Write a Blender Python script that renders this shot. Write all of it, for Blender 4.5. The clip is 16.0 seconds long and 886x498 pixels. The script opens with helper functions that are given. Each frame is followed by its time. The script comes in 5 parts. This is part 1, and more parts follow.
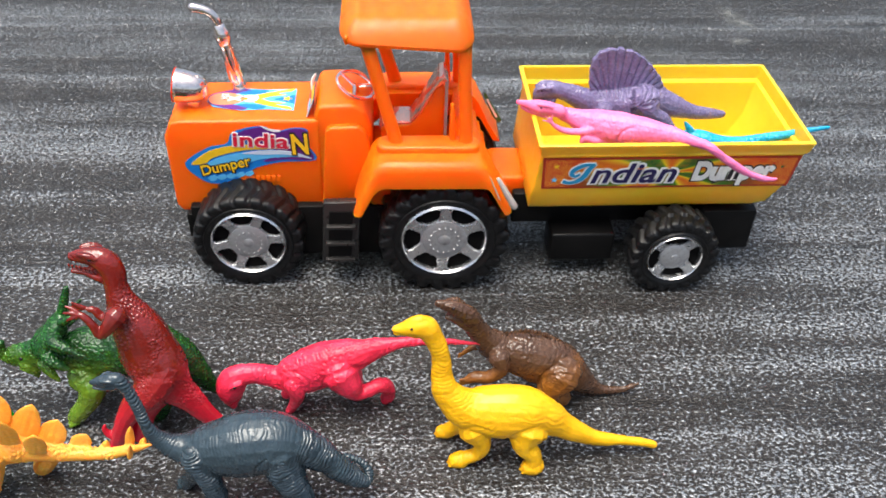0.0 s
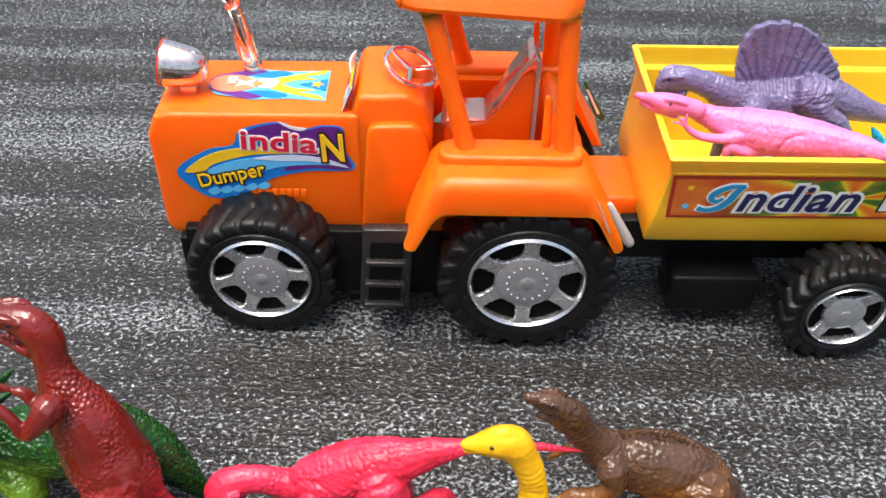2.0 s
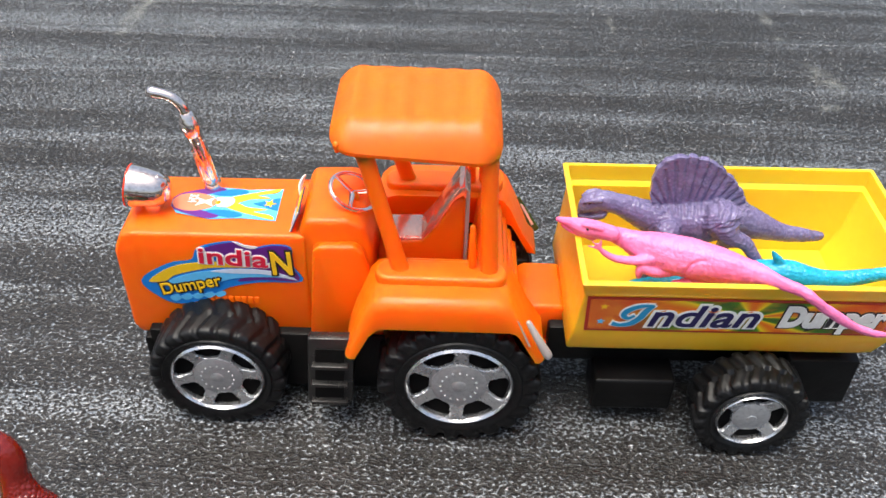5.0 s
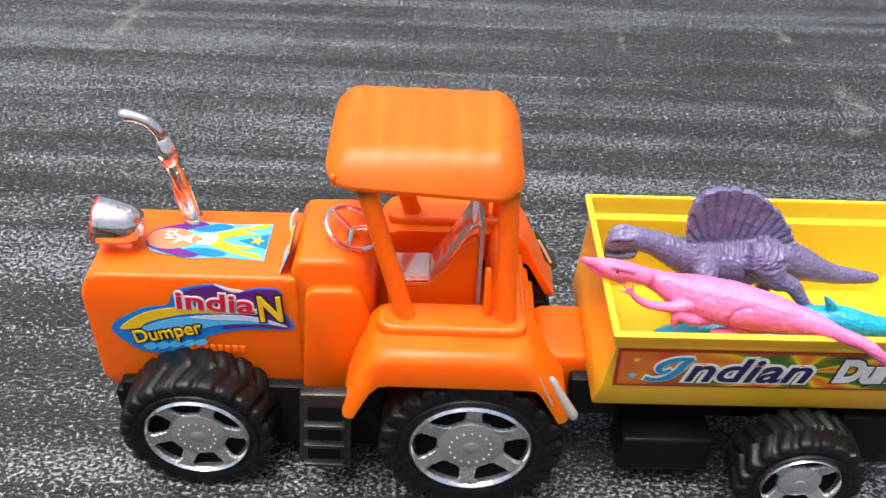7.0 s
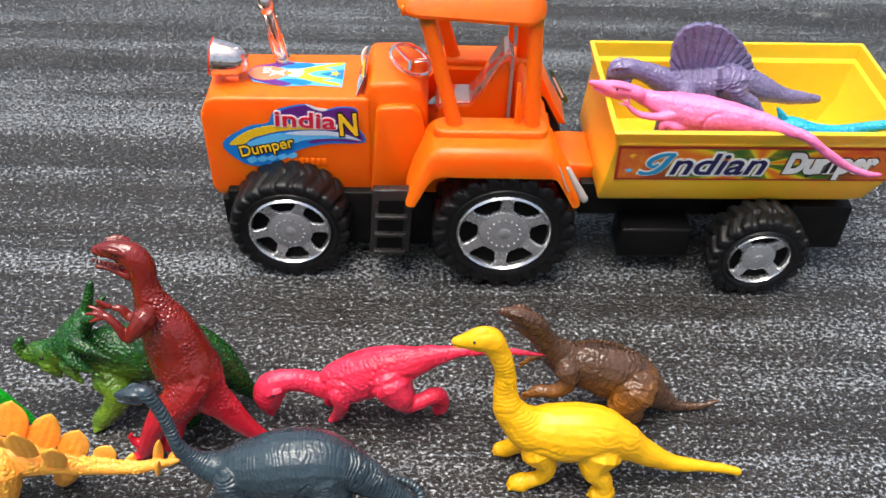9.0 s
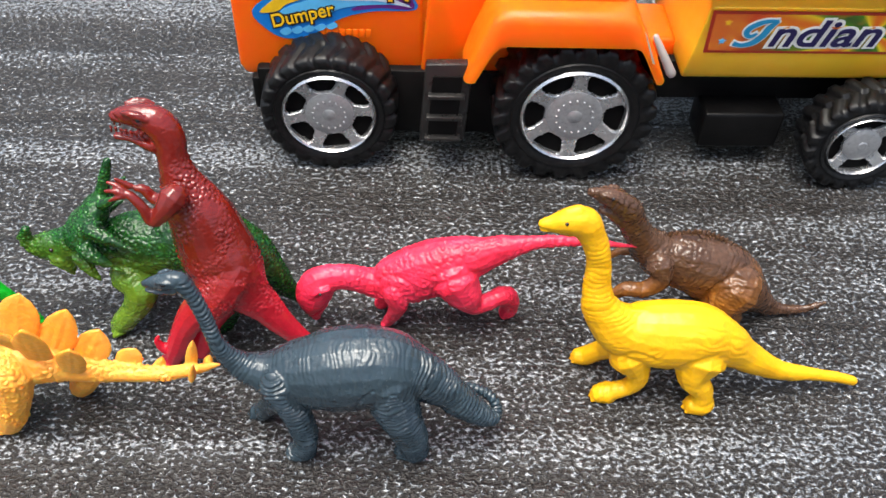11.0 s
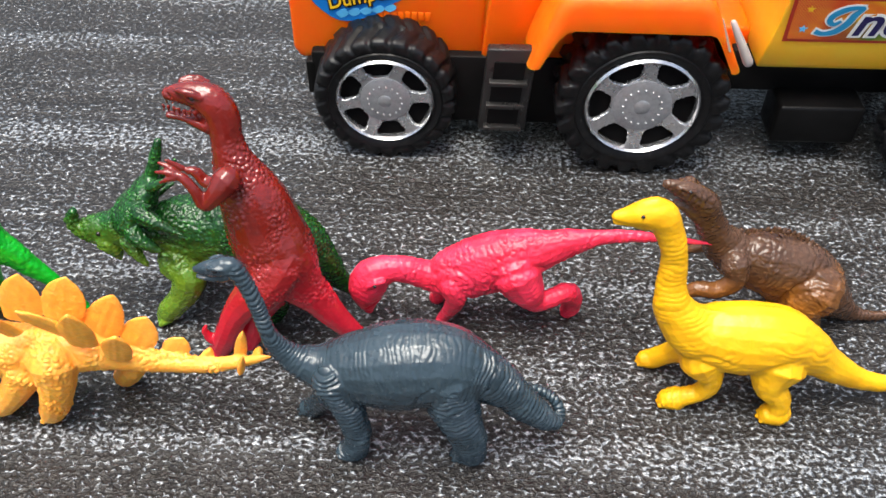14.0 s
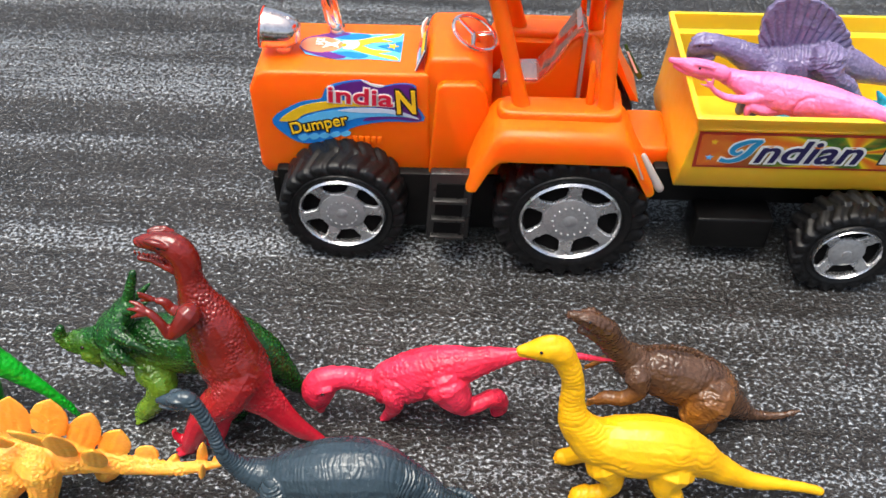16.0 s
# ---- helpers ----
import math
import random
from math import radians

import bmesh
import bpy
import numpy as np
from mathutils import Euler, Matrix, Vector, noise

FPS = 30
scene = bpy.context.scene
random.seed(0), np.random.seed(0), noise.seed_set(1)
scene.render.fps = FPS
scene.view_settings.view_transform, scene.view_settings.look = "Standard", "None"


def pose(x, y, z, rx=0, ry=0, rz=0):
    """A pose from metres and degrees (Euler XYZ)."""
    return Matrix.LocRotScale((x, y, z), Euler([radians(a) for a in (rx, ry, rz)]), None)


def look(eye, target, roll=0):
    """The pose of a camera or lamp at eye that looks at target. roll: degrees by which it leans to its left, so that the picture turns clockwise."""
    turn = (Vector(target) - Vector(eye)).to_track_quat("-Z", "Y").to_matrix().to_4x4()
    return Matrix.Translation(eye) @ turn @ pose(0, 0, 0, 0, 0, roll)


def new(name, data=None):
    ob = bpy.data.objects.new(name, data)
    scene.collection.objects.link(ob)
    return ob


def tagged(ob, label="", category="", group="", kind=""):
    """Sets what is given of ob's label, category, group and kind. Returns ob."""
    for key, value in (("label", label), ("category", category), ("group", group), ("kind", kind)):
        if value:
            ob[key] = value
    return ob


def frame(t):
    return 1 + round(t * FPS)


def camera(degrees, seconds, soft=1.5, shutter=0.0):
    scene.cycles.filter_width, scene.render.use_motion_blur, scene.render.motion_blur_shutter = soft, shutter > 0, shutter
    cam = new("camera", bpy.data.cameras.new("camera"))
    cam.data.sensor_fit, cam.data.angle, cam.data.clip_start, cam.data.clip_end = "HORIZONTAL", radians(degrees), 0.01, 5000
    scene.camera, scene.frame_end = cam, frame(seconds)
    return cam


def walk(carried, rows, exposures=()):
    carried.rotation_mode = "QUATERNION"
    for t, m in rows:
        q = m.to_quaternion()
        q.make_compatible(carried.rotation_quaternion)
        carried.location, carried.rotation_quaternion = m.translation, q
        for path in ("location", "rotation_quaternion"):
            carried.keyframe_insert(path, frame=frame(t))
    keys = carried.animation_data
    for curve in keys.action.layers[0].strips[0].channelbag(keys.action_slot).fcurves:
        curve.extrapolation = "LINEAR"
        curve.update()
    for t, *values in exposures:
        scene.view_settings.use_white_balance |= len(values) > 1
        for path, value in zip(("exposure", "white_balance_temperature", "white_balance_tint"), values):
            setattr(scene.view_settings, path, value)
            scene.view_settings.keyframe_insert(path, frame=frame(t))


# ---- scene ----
cam = camera(52.0, 16.0)
cam.data.dof.use_dof, cam.data.dof.focus_distance, cam.data.dof.aperture_fstop = True, 0.41, 24.0
PATH = [
    (0, (-0.031, -0.006, 0.419), (0.074, 1.525, -0.863), 2.1),
    (0.5, (-0.05, 0.016, 0.406), (0.037, 1.543, -0.884), 2.7),
    (1, (-0.043, 0.083, 0.376), (0.029, 1.6, -0.926), 2.8),
    (1.5, (-0.037, 0.119, 0.353), (0.014, 1.633, -0.953), 2.3),
    (2, (-0.042, 0.137, 0.338), (-0.029, 1.645, -0.975), 1.4),
    (2.5, (-0.044, 0.141, 0.336), (-0.08, 1.651, -0.974), 0.7),
    (3, (-0.053, 0.144, 0.334), (-0.081, 1.654, -0.977), 1.1),
    (3.5, (-0.041, 0.138, 0.343), (-0.086, 1.651, -0.965), 0.8),
    (4, (-0.038, 0.134, 0.353), (-0.071, 1.652, -0.948), 1.0),
    (4.5, (-0.013, 0.139, 0.395), (-0.045, 1.633, -0.934), 1.1),
    (4.7, (-0.008, 0.133, 0.403), (-0.021, 1.645, -0.906), 1.5),
    (6.8, (-0.019, 0.184, 0.373), (-0.007, 1.749, -0.873), 2.1),
    (7, (-0.017, 0.184, 0.376), (-0.006, 1.741, -0.88), 2.2),
    (7.5, (-0.007, 0.169, 0.388), (0.008, 1.736, -0.854), 2.4),
    (8, (-0.011, 0.13, 0.402), (0.017, 1.705, -0.83), 2.0),
    (8.5, (-0.015, 0.086, 0.401), (0.012, 1.61, -0.894), 1.7),
    (9, (-0.045, 0.046, 0.396), (-0.008, 1.531, -0.943), 1.8),
    (9.5, (-0.04, 0.023, 0.364), (0.017, 1.439, -1.048), 1.7),
    (10, (-0.072, 0.042, 0.346), (0.007, 1.44, -1.082), 2.4),
    (10.2, (-0.074, 0.057, 0.343), (0.006, 1.449, -1.091), 2.5),
    (12.3, (-0.082, 0.08, 0.321), (-0.108, 1.474, -1.113), 1.1),
    (12.5, (-0.081, 0.08, 0.323), (-0.105, 1.473, -1.112), 1.2),
    (13, (-0.081, 0.082, 0.318), (-0.11, 1.475, -1.117), 1.0),
    (13.5, (-0.083, 0.083, 0.317), (-0.118, 1.477, -1.117), 0.9),
    (14, (-0.087, 0.086, 0.315), (-0.121, 1.477, -1.121), 1.1),
    (14.5, (-0.083, 0.084, 0.32), (-0.127, 1.473, -1.118), 1.0),
    (15, (-0.081, 0.083, 0.328), (-0.128, 1.473, -1.109), 1.0),
    (15.5, (-0.069, 0.079, 0.359), (-0.126, 1.473, -1.074), 0.7),
    (16, (-0.054, 0.085, 0.389), (-0.112, 1.49, -1.033), 0.5),
]
walk(cam, [(t, look(eye, target, roll)) for t, eye, target, roll in PATH], exposures=((0, 0.7, 6600, 6), (4.5, 0.64, 6600, 6), (7.5, 0.57, 6600, 6), (9, 0.57, 6600, 6), (10, 0.82, 6550, 6), (15, 0.8, 6550, 6), (16, 0.61, 6600, 6)))


# ---- world and sun: soft overcast daylight ----
world = bpy.data.worlds.new("world")
scene.world = world
world.use_nodes = True
sky = world.node_tree.nodes.new("ShaderNodeTexSky")
sky.sky_type, sky.sun_disc = "NISHITA", False
sky.sun_elevation, sky.sun_rotation = radians(82), radians(243)
sky.air_density, sky.dust_density = 1.0, 6.0
background = world.node_tree.nodes["Background"]
world.node_tree.links.new(sky.outputs[0], background.inputs[0])
background.inputs[1].default_value = 0.15
sun = new("sun", bpy.data.lights.new("sun", "SUN"))
sun.data.energy, sun.data.angle, sun.data.color = 2.6, radians(42), (1.0, 0.98, 0.95)
sun.matrix_world = look((-0.2, -0.17, 1.0), (0, 0, 0))


# ---- materials ----
def shader(name, colour, rough=0.4, metal=0.0, spec=0.5):
    m = bpy.data.materials.new(name)
    m.use_nodes = True
    b = m.node_tree.nodes["Principled BSDF"]
    b.inputs["Base Color"].default_value = (*colour, 1)
    b.inputs["Roughness"].default_value = rough
    b.inputs["Metallic"].default_value = metal
    b.inputs["Specular IOR Level"].default_value = spec
    return m, m.node_tree, b


def node(tree, kind, **values):
    n = tree.nodes.new(kind)
    for key, value in values.items():
        n.inputs[key.replace("_", " ")].default_value = value
    return n


def coords(tree, scale=(1, 1, 1), turn=(0, 0, 0)):
    c = tree.nodes.new("ShaderNodeTexCoord")
    p = tree.nodes.new("ShaderNodeMapping")
    p.inputs["Scale"].default_value = scale
    p.inputs["Rotation"].default_value = turn
    tree.links.new(c.outputs["Object"], p.inputs["Vector"])
    return p.outputs["Vector"]


def noise_of(tree, scale, detail=3.0, stretch=(1, 1, 1), rough=0.6, distort=0.0):
    n = node(tree, "ShaderNodeTexNoise", Scale=scale, Detail=detail, Roughness=rough, Distortion=distort)
    tree.links.new(coords(tree, stretch), n.inputs["Vector"])
    return n.outputs["Fac"]


def ramp(tree, fac, stops):
    r = tree.nodes.new("ShaderNodeValToRGB")
    r.color_ramp.elements[0].position, r.color_ramp.elements[1].position = stops[0][0], stops[-1][0]
    r.color_ramp.elements[0].color, r.color_ramp.elements[1].color = (*stops[0][1], 1), (*stops[-1][1], 1)
    for at, c in stops[1:-1]:
        r.color_ramp.elements.new(at).color = (*c, 1)
    tree.links.new(fac, r.inputs["Fac"])
    return r.outputs["Color"]


def mix(tree, fac, a, b, how="MIX"):
    m = tree.nodes.new("ShaderNodeMix")
    m.data_type, m.blend_type = "RGBA", how
    for socket, value in ((m.inputs[0], fac), (m.inputs[6], a), (m.inputs[7], b)):
        if isinstance(value, (int, float)):
            socket.default_value = value
        elif isinstance(value, tuple):
            socket.default_value = (*value, 1)
        else:
            tree.links.new(value, socket)
    return m.outputs[2]


def relief(tree, b, height, strength, distance=0.001, base=None):
    n = node(tree, "ShaderNodeBump", Strength=strength, Distance=distance)
    tree.links.new(height, n.inputs["Height"])
    if base:
        tree.links.new(base, n.inputs["Normal"])
    tree.links.new(n.outputs["Normal"], b.inputs["Normal"])
    return n.outputs["Normal"]


def plastic(name, colour, rough=0.35, deep=None, glow=0.25, bump=0.12, spots=260, depth=(0.0024, 0.0012, 0.0006)):
    """Moulded plastic: slight unevenness of colour and gloss, a little light scattered under the skin."""
    m, t, b = shader(name, colour, rough)
    big = noise_of(t, 45, 3)
    dark = deep or tuple(0.82 * c for c in colour)
    t.links.new(ramp(t, big, ((0.3, dark), (0.7, colour))), b.inputs["Base Color"])
    t.links.new(ramp(t, noise_of(t, 160, 4), ((0.3, (rough - 0.07,) * 3), (0.75, (rough + 0.12,) * 3))), b.inputs["Roughness"])
    b.inputs["Subsurface Weight"].default_value = glow
    b.inputs["Subsurface Radius"].default_value = depth
    b.inputs["Subsurface Scale"].default_value = 1.0
    relief(t, b, noise_of(t, spots, 4), bump, 0.0006)
    return m


def hide(name, colour, second, rough=0.35, cell=380.0, depth=0.5, fade=None, spec=0.5, tip=None, coat=0.0, glow=0.08):
    """Painted rubber skin with moulded scales. fade: (low, high, colour at the low end), paint sprayed up to a height.
    tip: colour rubbed onto the tops of the scales."""
    m, t, b = shader(name, colour, rough, 0.0, spec)
    paint = ramp(t, noise_of(t, 60, 4), ((0.35, second), (0.65, colour)))
    if fade:
        low, high, lower = fade[:3]
        c = t.nodes.new("ShaderNodeTexCoord")
        xyz = t.nodes.new("ShaderNodeSeparateXYZ")
        t.links.new(c.outputs["Object"], xyz.inputs[0])
        wob = t.nodes.new("ShaderNodeMath")
        wob.operation, wob.inputs[1].default_value = "MULTIPLY_ADD", 0.014
        t.links.new(noise_of(t, 90, 4), wob.inputs[0])
        t.links.new(xyz.outputs["Z"], wob.inputs[2])
        r = t.nodes.new("ShaderNodeMapRange")
        r.inputs[1].default_value, r.inputs[2].default_value = low + 0.007, high + 0.007
        t.links.new(wob.outputs[0], r.inputs[0])
        high_part = r.outputs[0]
        if len(fade) > 3:
            # the sprayed colour ends behind the front legs
            f = t.nodes.new("ShaderNodeMapRange")
            f.inputs[1].default_value, f.inputs[2].default_value = fade[3] - 0.012, fade[3] + 0.012
            t.links.new(xyz.outputs["X"], f.inputs[0])
            top = t.nodes.new("ShaderNodeMath")
            top.operation = "MAXIMUM"
            t.links.new(r.outputs[0], top.inputs[0])
            t.links.new(f.outputs[0], top.inputs[1])
            high_part = top.outputs[0]
        paint = mix(t, high_part, lower, paint)
    v = t.nodes.new("ShaderNodeTexVoronoi")
    v.feature, v.inputs["Scale"].default_value = "F1", cell
    warp = node(t, "ShaderNodeTexNoise", Scale=cell * 0.35, Detail=2.0)
    t.links.new(coords(t), warp.inputs["Vector"])
    t.links.new(mix(t, 0.004, coords(t, (1.0, 1.0, 1.35)), warp.outputs["Color"]), v.inputs["Vector"])
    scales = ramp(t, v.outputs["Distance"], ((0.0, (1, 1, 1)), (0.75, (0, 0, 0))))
    if tip:
        paint = mix(t, ramp(t, scales, ((0.5, (0, 0, 0)), (0.85, (0.7, 0.7, 0.7)))), paint, tip)
    # cavity shade between the scales, multiplied into the base colour
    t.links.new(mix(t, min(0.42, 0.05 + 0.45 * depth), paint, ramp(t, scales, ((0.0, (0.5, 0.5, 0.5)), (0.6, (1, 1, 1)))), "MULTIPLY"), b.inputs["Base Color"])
    patchy = ramp(t, noise_of(t, 85, 3, distort=0.5), ((0.38, (0.12,) * 3), (0.62, (1, 1, 1))))
    raised = mix(t, patchy, (0.5, 0.5, 0.5), scales)
    flesh = relief(t, b, noise_of(t, 150, 2, distort=0.4), 0.3, 0.0016)
    fine = relief(t, b, noise_of(t, cell * 1.7, 3), 0.25, 0.0005, flesh)
    relief(t, b, raised, min(depth, 1.0), 0.0006 * max(depth, 1.0), fine)
    t.links.new(ramp(t, noise_of(t, 140, 3), ((0.3, (max(rough - 0.08, 0.05),) * 3), (0.7, (rough + 0.1,) * 3))), b.inputs["Roughness"])
    b.inputs["Coat Weight"].default_value = coat
    b.inputs["Coat Roughness"].default_value = 0.1
    b.inputs["Subsurface Weight"].default_value = glow
    b.inputs["Subsurface Radius"].default_value = (0.003, 0.0015, 0.001)
    return m


ORANGE = plastic("orange_plastic", (1.0, 0.148, 0.002), 0.4, (0.99, 0.131, 0.002), 0.8, depth=(0.012, 0.003, 0.0006))
ORANGE.node_tree.nodes["Principled BSDF"].inputs["Specular IOR Level"].default_value = 0.4
VENT = plastic("orange_plastic_thick", (1.0, 0.15, 0.001), 0.36, (0.99, 0.132, 0.001), 0.0)
YELLOW = plastic("yellow_plastic", (0.82, 0.545, 0.035), 0.36, (0.79, 0.51, 0.025), 0.5, depth=(0.006, 0.004, 0.001))
BLACK = plastic("black_plastic", (0.007, 0.0065, 0.0065), 0.36, (0.004, 0.004, 0.004), 0.0, 0.3)
BLACK.node_tree.nodes["Principled BSDF"].inputs["Specular IOR Level"].default_value = 0.14
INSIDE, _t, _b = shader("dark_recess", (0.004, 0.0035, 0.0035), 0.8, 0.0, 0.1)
STEP = plastic("dusty_black_plastic", (0.03, 0.028, 0.026), 0.3, (0.012, 0.011, 0.011), 0.0, 0.3)
PEG = plastic("grey_peg", (0.44, 0.38, 0.35), 0.3)


def rubber():
    m, t, b = shader("tyre_rubber", (0.016, 0.016, 0.017), 0.5, 0.0, 0.3)
    dust = noise_of(t, 330, 5, rough=0.75)
    t.links.new(ramp(t, dust, ((0.52, (0.005, 0.005, 0.0055)), (0.66, (0.014, 0.0135, 0.0135)), (0.8, (0.09, 0.083, 0.08)))), b.inputs["Base Color"])
    t.links.new(ramp(t, noise_of(t, 120, 4), ((0.3, (0.3,) * 3), (0.7, (0.55,) * 3))), b.inputs["Roughness"])
    relief(t, b, noise_of(t, 700, 3), 0.3, 0.0004)
    return m


def chrome(name, colour, rough, metal=1.0):
    m, t, b = shader(name, colour, rough, metal)
    t.links.new(ramp(t, noise_of(t, 420, 5, rough=0.7), ((0.35, colour), (0.62, tuple(0.8 * c for c in colour)), (0.72, tuple(0.35 * c for c in colour)))), b.inputs["Base Color"])
    t.links.new(ramp(t, noise_of(t, 160, 4), ((0.35, (rough,) * 3), (0.75, (rough + 0.25,) * 3))), b.inputs["Roughness"])
    relief(t, b, noise_of(t, 260, 3), 0.12, 0.0005)
    return m


TYRE = rubber()
CHROME = chrome("plated_rim", (0.78, 0.77, 0.77), 0.1, 0.88)
SPOKE = chrome("plated_spokes", (0.62, 0.62, 0.63), 0.2, 0.75)
HUBGREY = chrome("dull_rim_face", (0.46, 0.46, 0.47), 0.34, 0.55)
PLATED = chrome("plated_trim", (0.97, 0.84, 0.77), 0.07)
COPPER = chrome("worn_copper_plating", (0.93, 0.56, 0.42), 0.08, 0.85)
LENS = plastic("red_lens", (0.75, 0.05, 0.02), 0.2)


def printed(name, colour, rough=0.28):
    m, t, b = shader(name, colour, rough)
    t.links.new(ramp(t, noise_of(t, 300, 3), ((0.3, tuple(0.88 * c for c in colour)), (0.7, colour))), b.inputs["Base Color"])
    return m


INK = {n: printed("ink_" + n, c) for n, c in dict(
    white=(0.85, 0.84, 0.8), navy=(0.015, 0.01, 0.075), blue=(0.01, 0.2, 0.62), sky=(0.12, 0.5, 0.85), azure=(0.02, 0.27, 0.5), purple=(0.13, 0.02, 0.22),
    crimson=(0.65, 0.015, 0.05), gold=(0.9, 0.55, 0.02), red=(0.4, 0.03, 0.015), black=(0.02, 0.015, 0.02), green=(0.02, 0.12, 0.03),
    pink=(0.8, 0.15, 0.3), salmon=(0.85, 0.25, 0.12), pale=(0.62, 0.72, 0.85)).items()}


def burst():
    """The printed trailer sticker: red ground, green and yellow rays from its middle."""
    m, t, b = shader("ray_print", (0.6, 0.1, 0.02), 0.3)
    c = t.nodes.new("ShaderNodeTexCoord")
    xyz = t.nodes.new("ShaderNodeSeparateXYZ")
    t.links.new(c.outputs["Object"], xyz.inputs[0])
    def calc(op, a, v):
        n = t.nodes.new("ShaderNodeMath")
        n.operation = op
        for k, value in enumerate((a, v)):
            if isinstance(value, float):
                n.inputs[k].default_value = value
            else:
                t.links.new(value, n.inputs[k])
        return n.outputs[0]
    angle = calc("ARCTAN2", calc("MULTIPLY", xyz.outputs["Z"], 2.2), xyz.outputs["X"])
    rays = calc("SINE", calc("MULTIPLY", angle, 5.0), 0.0)
    along = calc("MULTIPLY", calc("ABSOLUTE", xyz.outputs["X"], 0.0), 12.5)
    fan = ramp(t, calc("MULTIPLY_ADD", rays, 0.5), ((0.0, (0.01, 0.09, 0.01)), (0.4, (0.05, 0.22, 0.012)), (0.6, (0.82, 0.6, 0.012)), (1.0, (0.72, 0.12, 0.008))))
    ends = mix(t, ramp(t, along, ((0.5, (0, 0, 0)), (0.85, (1, 1, 1)))), fan, (0.55, 0.02, 0.008))
    glowy = ramp(t, noise_of(t, 55, 2, (1, 1, 2)), ((0.5, (0, 0, 0)), (0.75, (0.6, 0.6, 0.6))))
    lit = mix(t, glowy, ends, (0.8, 0.28, 0.01))
    dots = calc("MULTIPLY", calc("SINE", calc("MULTIPLY", xyz.outputs["X"], 4600.0), 0.0), calc("SINE", calc("MULTIPLY", xyz.outputs["Z"], 4600.0), 0.0))
    dots = calc("MULTIPLY", calc("GREATER_THAN", dots, 0.2), ramp(t, along, ((0.76, (0.12, 0.12, 0.12)), (0.86, (0.8, 0.8, 0.8)))))
    t.links.new(mix(t, dots, lit, (0.88, 0.45, 0.05)), b.inputs["Base Color"])
    return m


RAYS = burst()


def mat_sheet():
    """The black embossed sheet: dark glossy body, sky glints on the grain coloured as pale flakes, ripples across it, a
    few whitish scuffs.
    """
    m, t, b = shader("black_embossed_sheet", (0.012, 0.012, 0.012), 0.3, 0.0, 0.5)
    def add(a, k, c):
        n = t.nodes.new("ShaderNodeMath")
        n.operation, n.inputs[1].default_value = "MULTIPLY_ADD", k
        t.links.new(a, n.inputs[0])
        t.links.new(c, n.inputs[2])
        return n.outputs[0]
    grain = noise_of(t, 520, 2.0, (0.8, 1.08, 1.0), 0.5, 0.45)
    fine = noise_of(t, 1500, 2, (0.6, 1.2, 1.0))
    bands = ramp(t, noise_of(t, 19, 3.2, (0.075, 1.76, 1.0), 0.58), ((0.38, (0, 0, 0)), (0.62, (1, 1, 1))))
    slow = noise_of(t, 9, 4, (0.8, 1.2, 1.0), 0.65)
    # bands spread more pale flakes, colouring in the ripples' sky sheen
    height = add(slow, 0.14, add(bands, 0.11, add(fine, 0.1, grain)))
    body = ramp(t, noise_of(t, 24, 4), ((0.3, (0.009, 0.0076, 0.0068)), (0.7, (0.02, 0.0172, 0.016))))
    # sky reflections on the grain, put into the base colour as pale flakes
    glints = ramp(t, height, ((0.698, (0, 0, 0)), (0.748, (0.28, 0.28, 0.28)), (0.822, (1, 1, 1))))
    pale = ramp(t, noise_of(t, 700, 1), ((0.35, (0.085, 0.095, 0.106)), (0.65, (0.31, 0.335, 0.365))))
    colour = mix(t, glints, body, pale)
    scuff = ramp(t, noise_of(t, 7, 5, (1.3, 1.0, 1.0), 0.7, 1.2), ((0.65, (0, 0, 0)), (0.78, (0.1, 0.1, 0.1))))
    colour = mix(t, scuff, colour, (0.3, 0.28, 0.26))
    # dusty smears where things were dragged over the sheet: centre, half length, half width, direction
    dust = ramp(t, noise_of(t, 90, 4, (1, 1, 1), 0.7), ((0.4, (0, 0, 0)), (0.62, (1, 1, 1))))
    for x, y, long, wide, way in ((-0.3155, 0.97, 0.075, 0.014, 85), (0.305, 0.985, 0.022, 0.008, 95), (0.307, 0.945, 0.008, 0.006, 0), (0.329, 0.868, 0.036, 0.014, 110), (0.318, 0.818, 0.014, 0.008, 10), (0.148, 0.962, 0.026, 0.004, 92)):
        c = t.nodes.new("ShaderNodeTexCoord")
        p = t.nodes.new("ShaderNodeMapping")
        p.vector_type = "TEXTURE"
        p.inputs["Location"].default_value = (x, y, 0)
        p.inputs["Rotation"].default_value = (0, 0, radians(way))
        p.inputs["Scale"].default_value = (long, wide, 1)
        t.links.new(c.outputs["Object"], p.inputs["Vector"])
        size = t.nodes.new("ShaderNodeVectorMath")
        size.operation = "LENGTH"
        t.links.new(p.outputs["Vector"], size.inputs[0])
        smear = mix(t, 1.0, ramp(t, size.outputs["Value"], ((0.2, (0.5, 0.5, 0.5)), (1.0, (0, 0, 0)))), dust, "MULTIPLY")
        colour = mix(t, smear, colour, (0.3, 0.3, 0.27))
    t.links.new(colour, b.inputs["Base Color"])
    t.links.new(ramp(t, glints, ((0.0, (0.2,) * 3), (1.0, (0.9,) * 3))), b.inputs["Specular IOR Level"])
    b.inputs["IOR"].default_value = 1.7
    t.links.new(ramp(t, grain, ((0.35, (0.5,) * 3), (0.6, (0.24,) * 3))), b.inputs["Roughness"])
    wide = relief(t, b, bands, 0.35, 0.006)
    first = relief(t, b, fine, 0.3, 0.0006, wide)
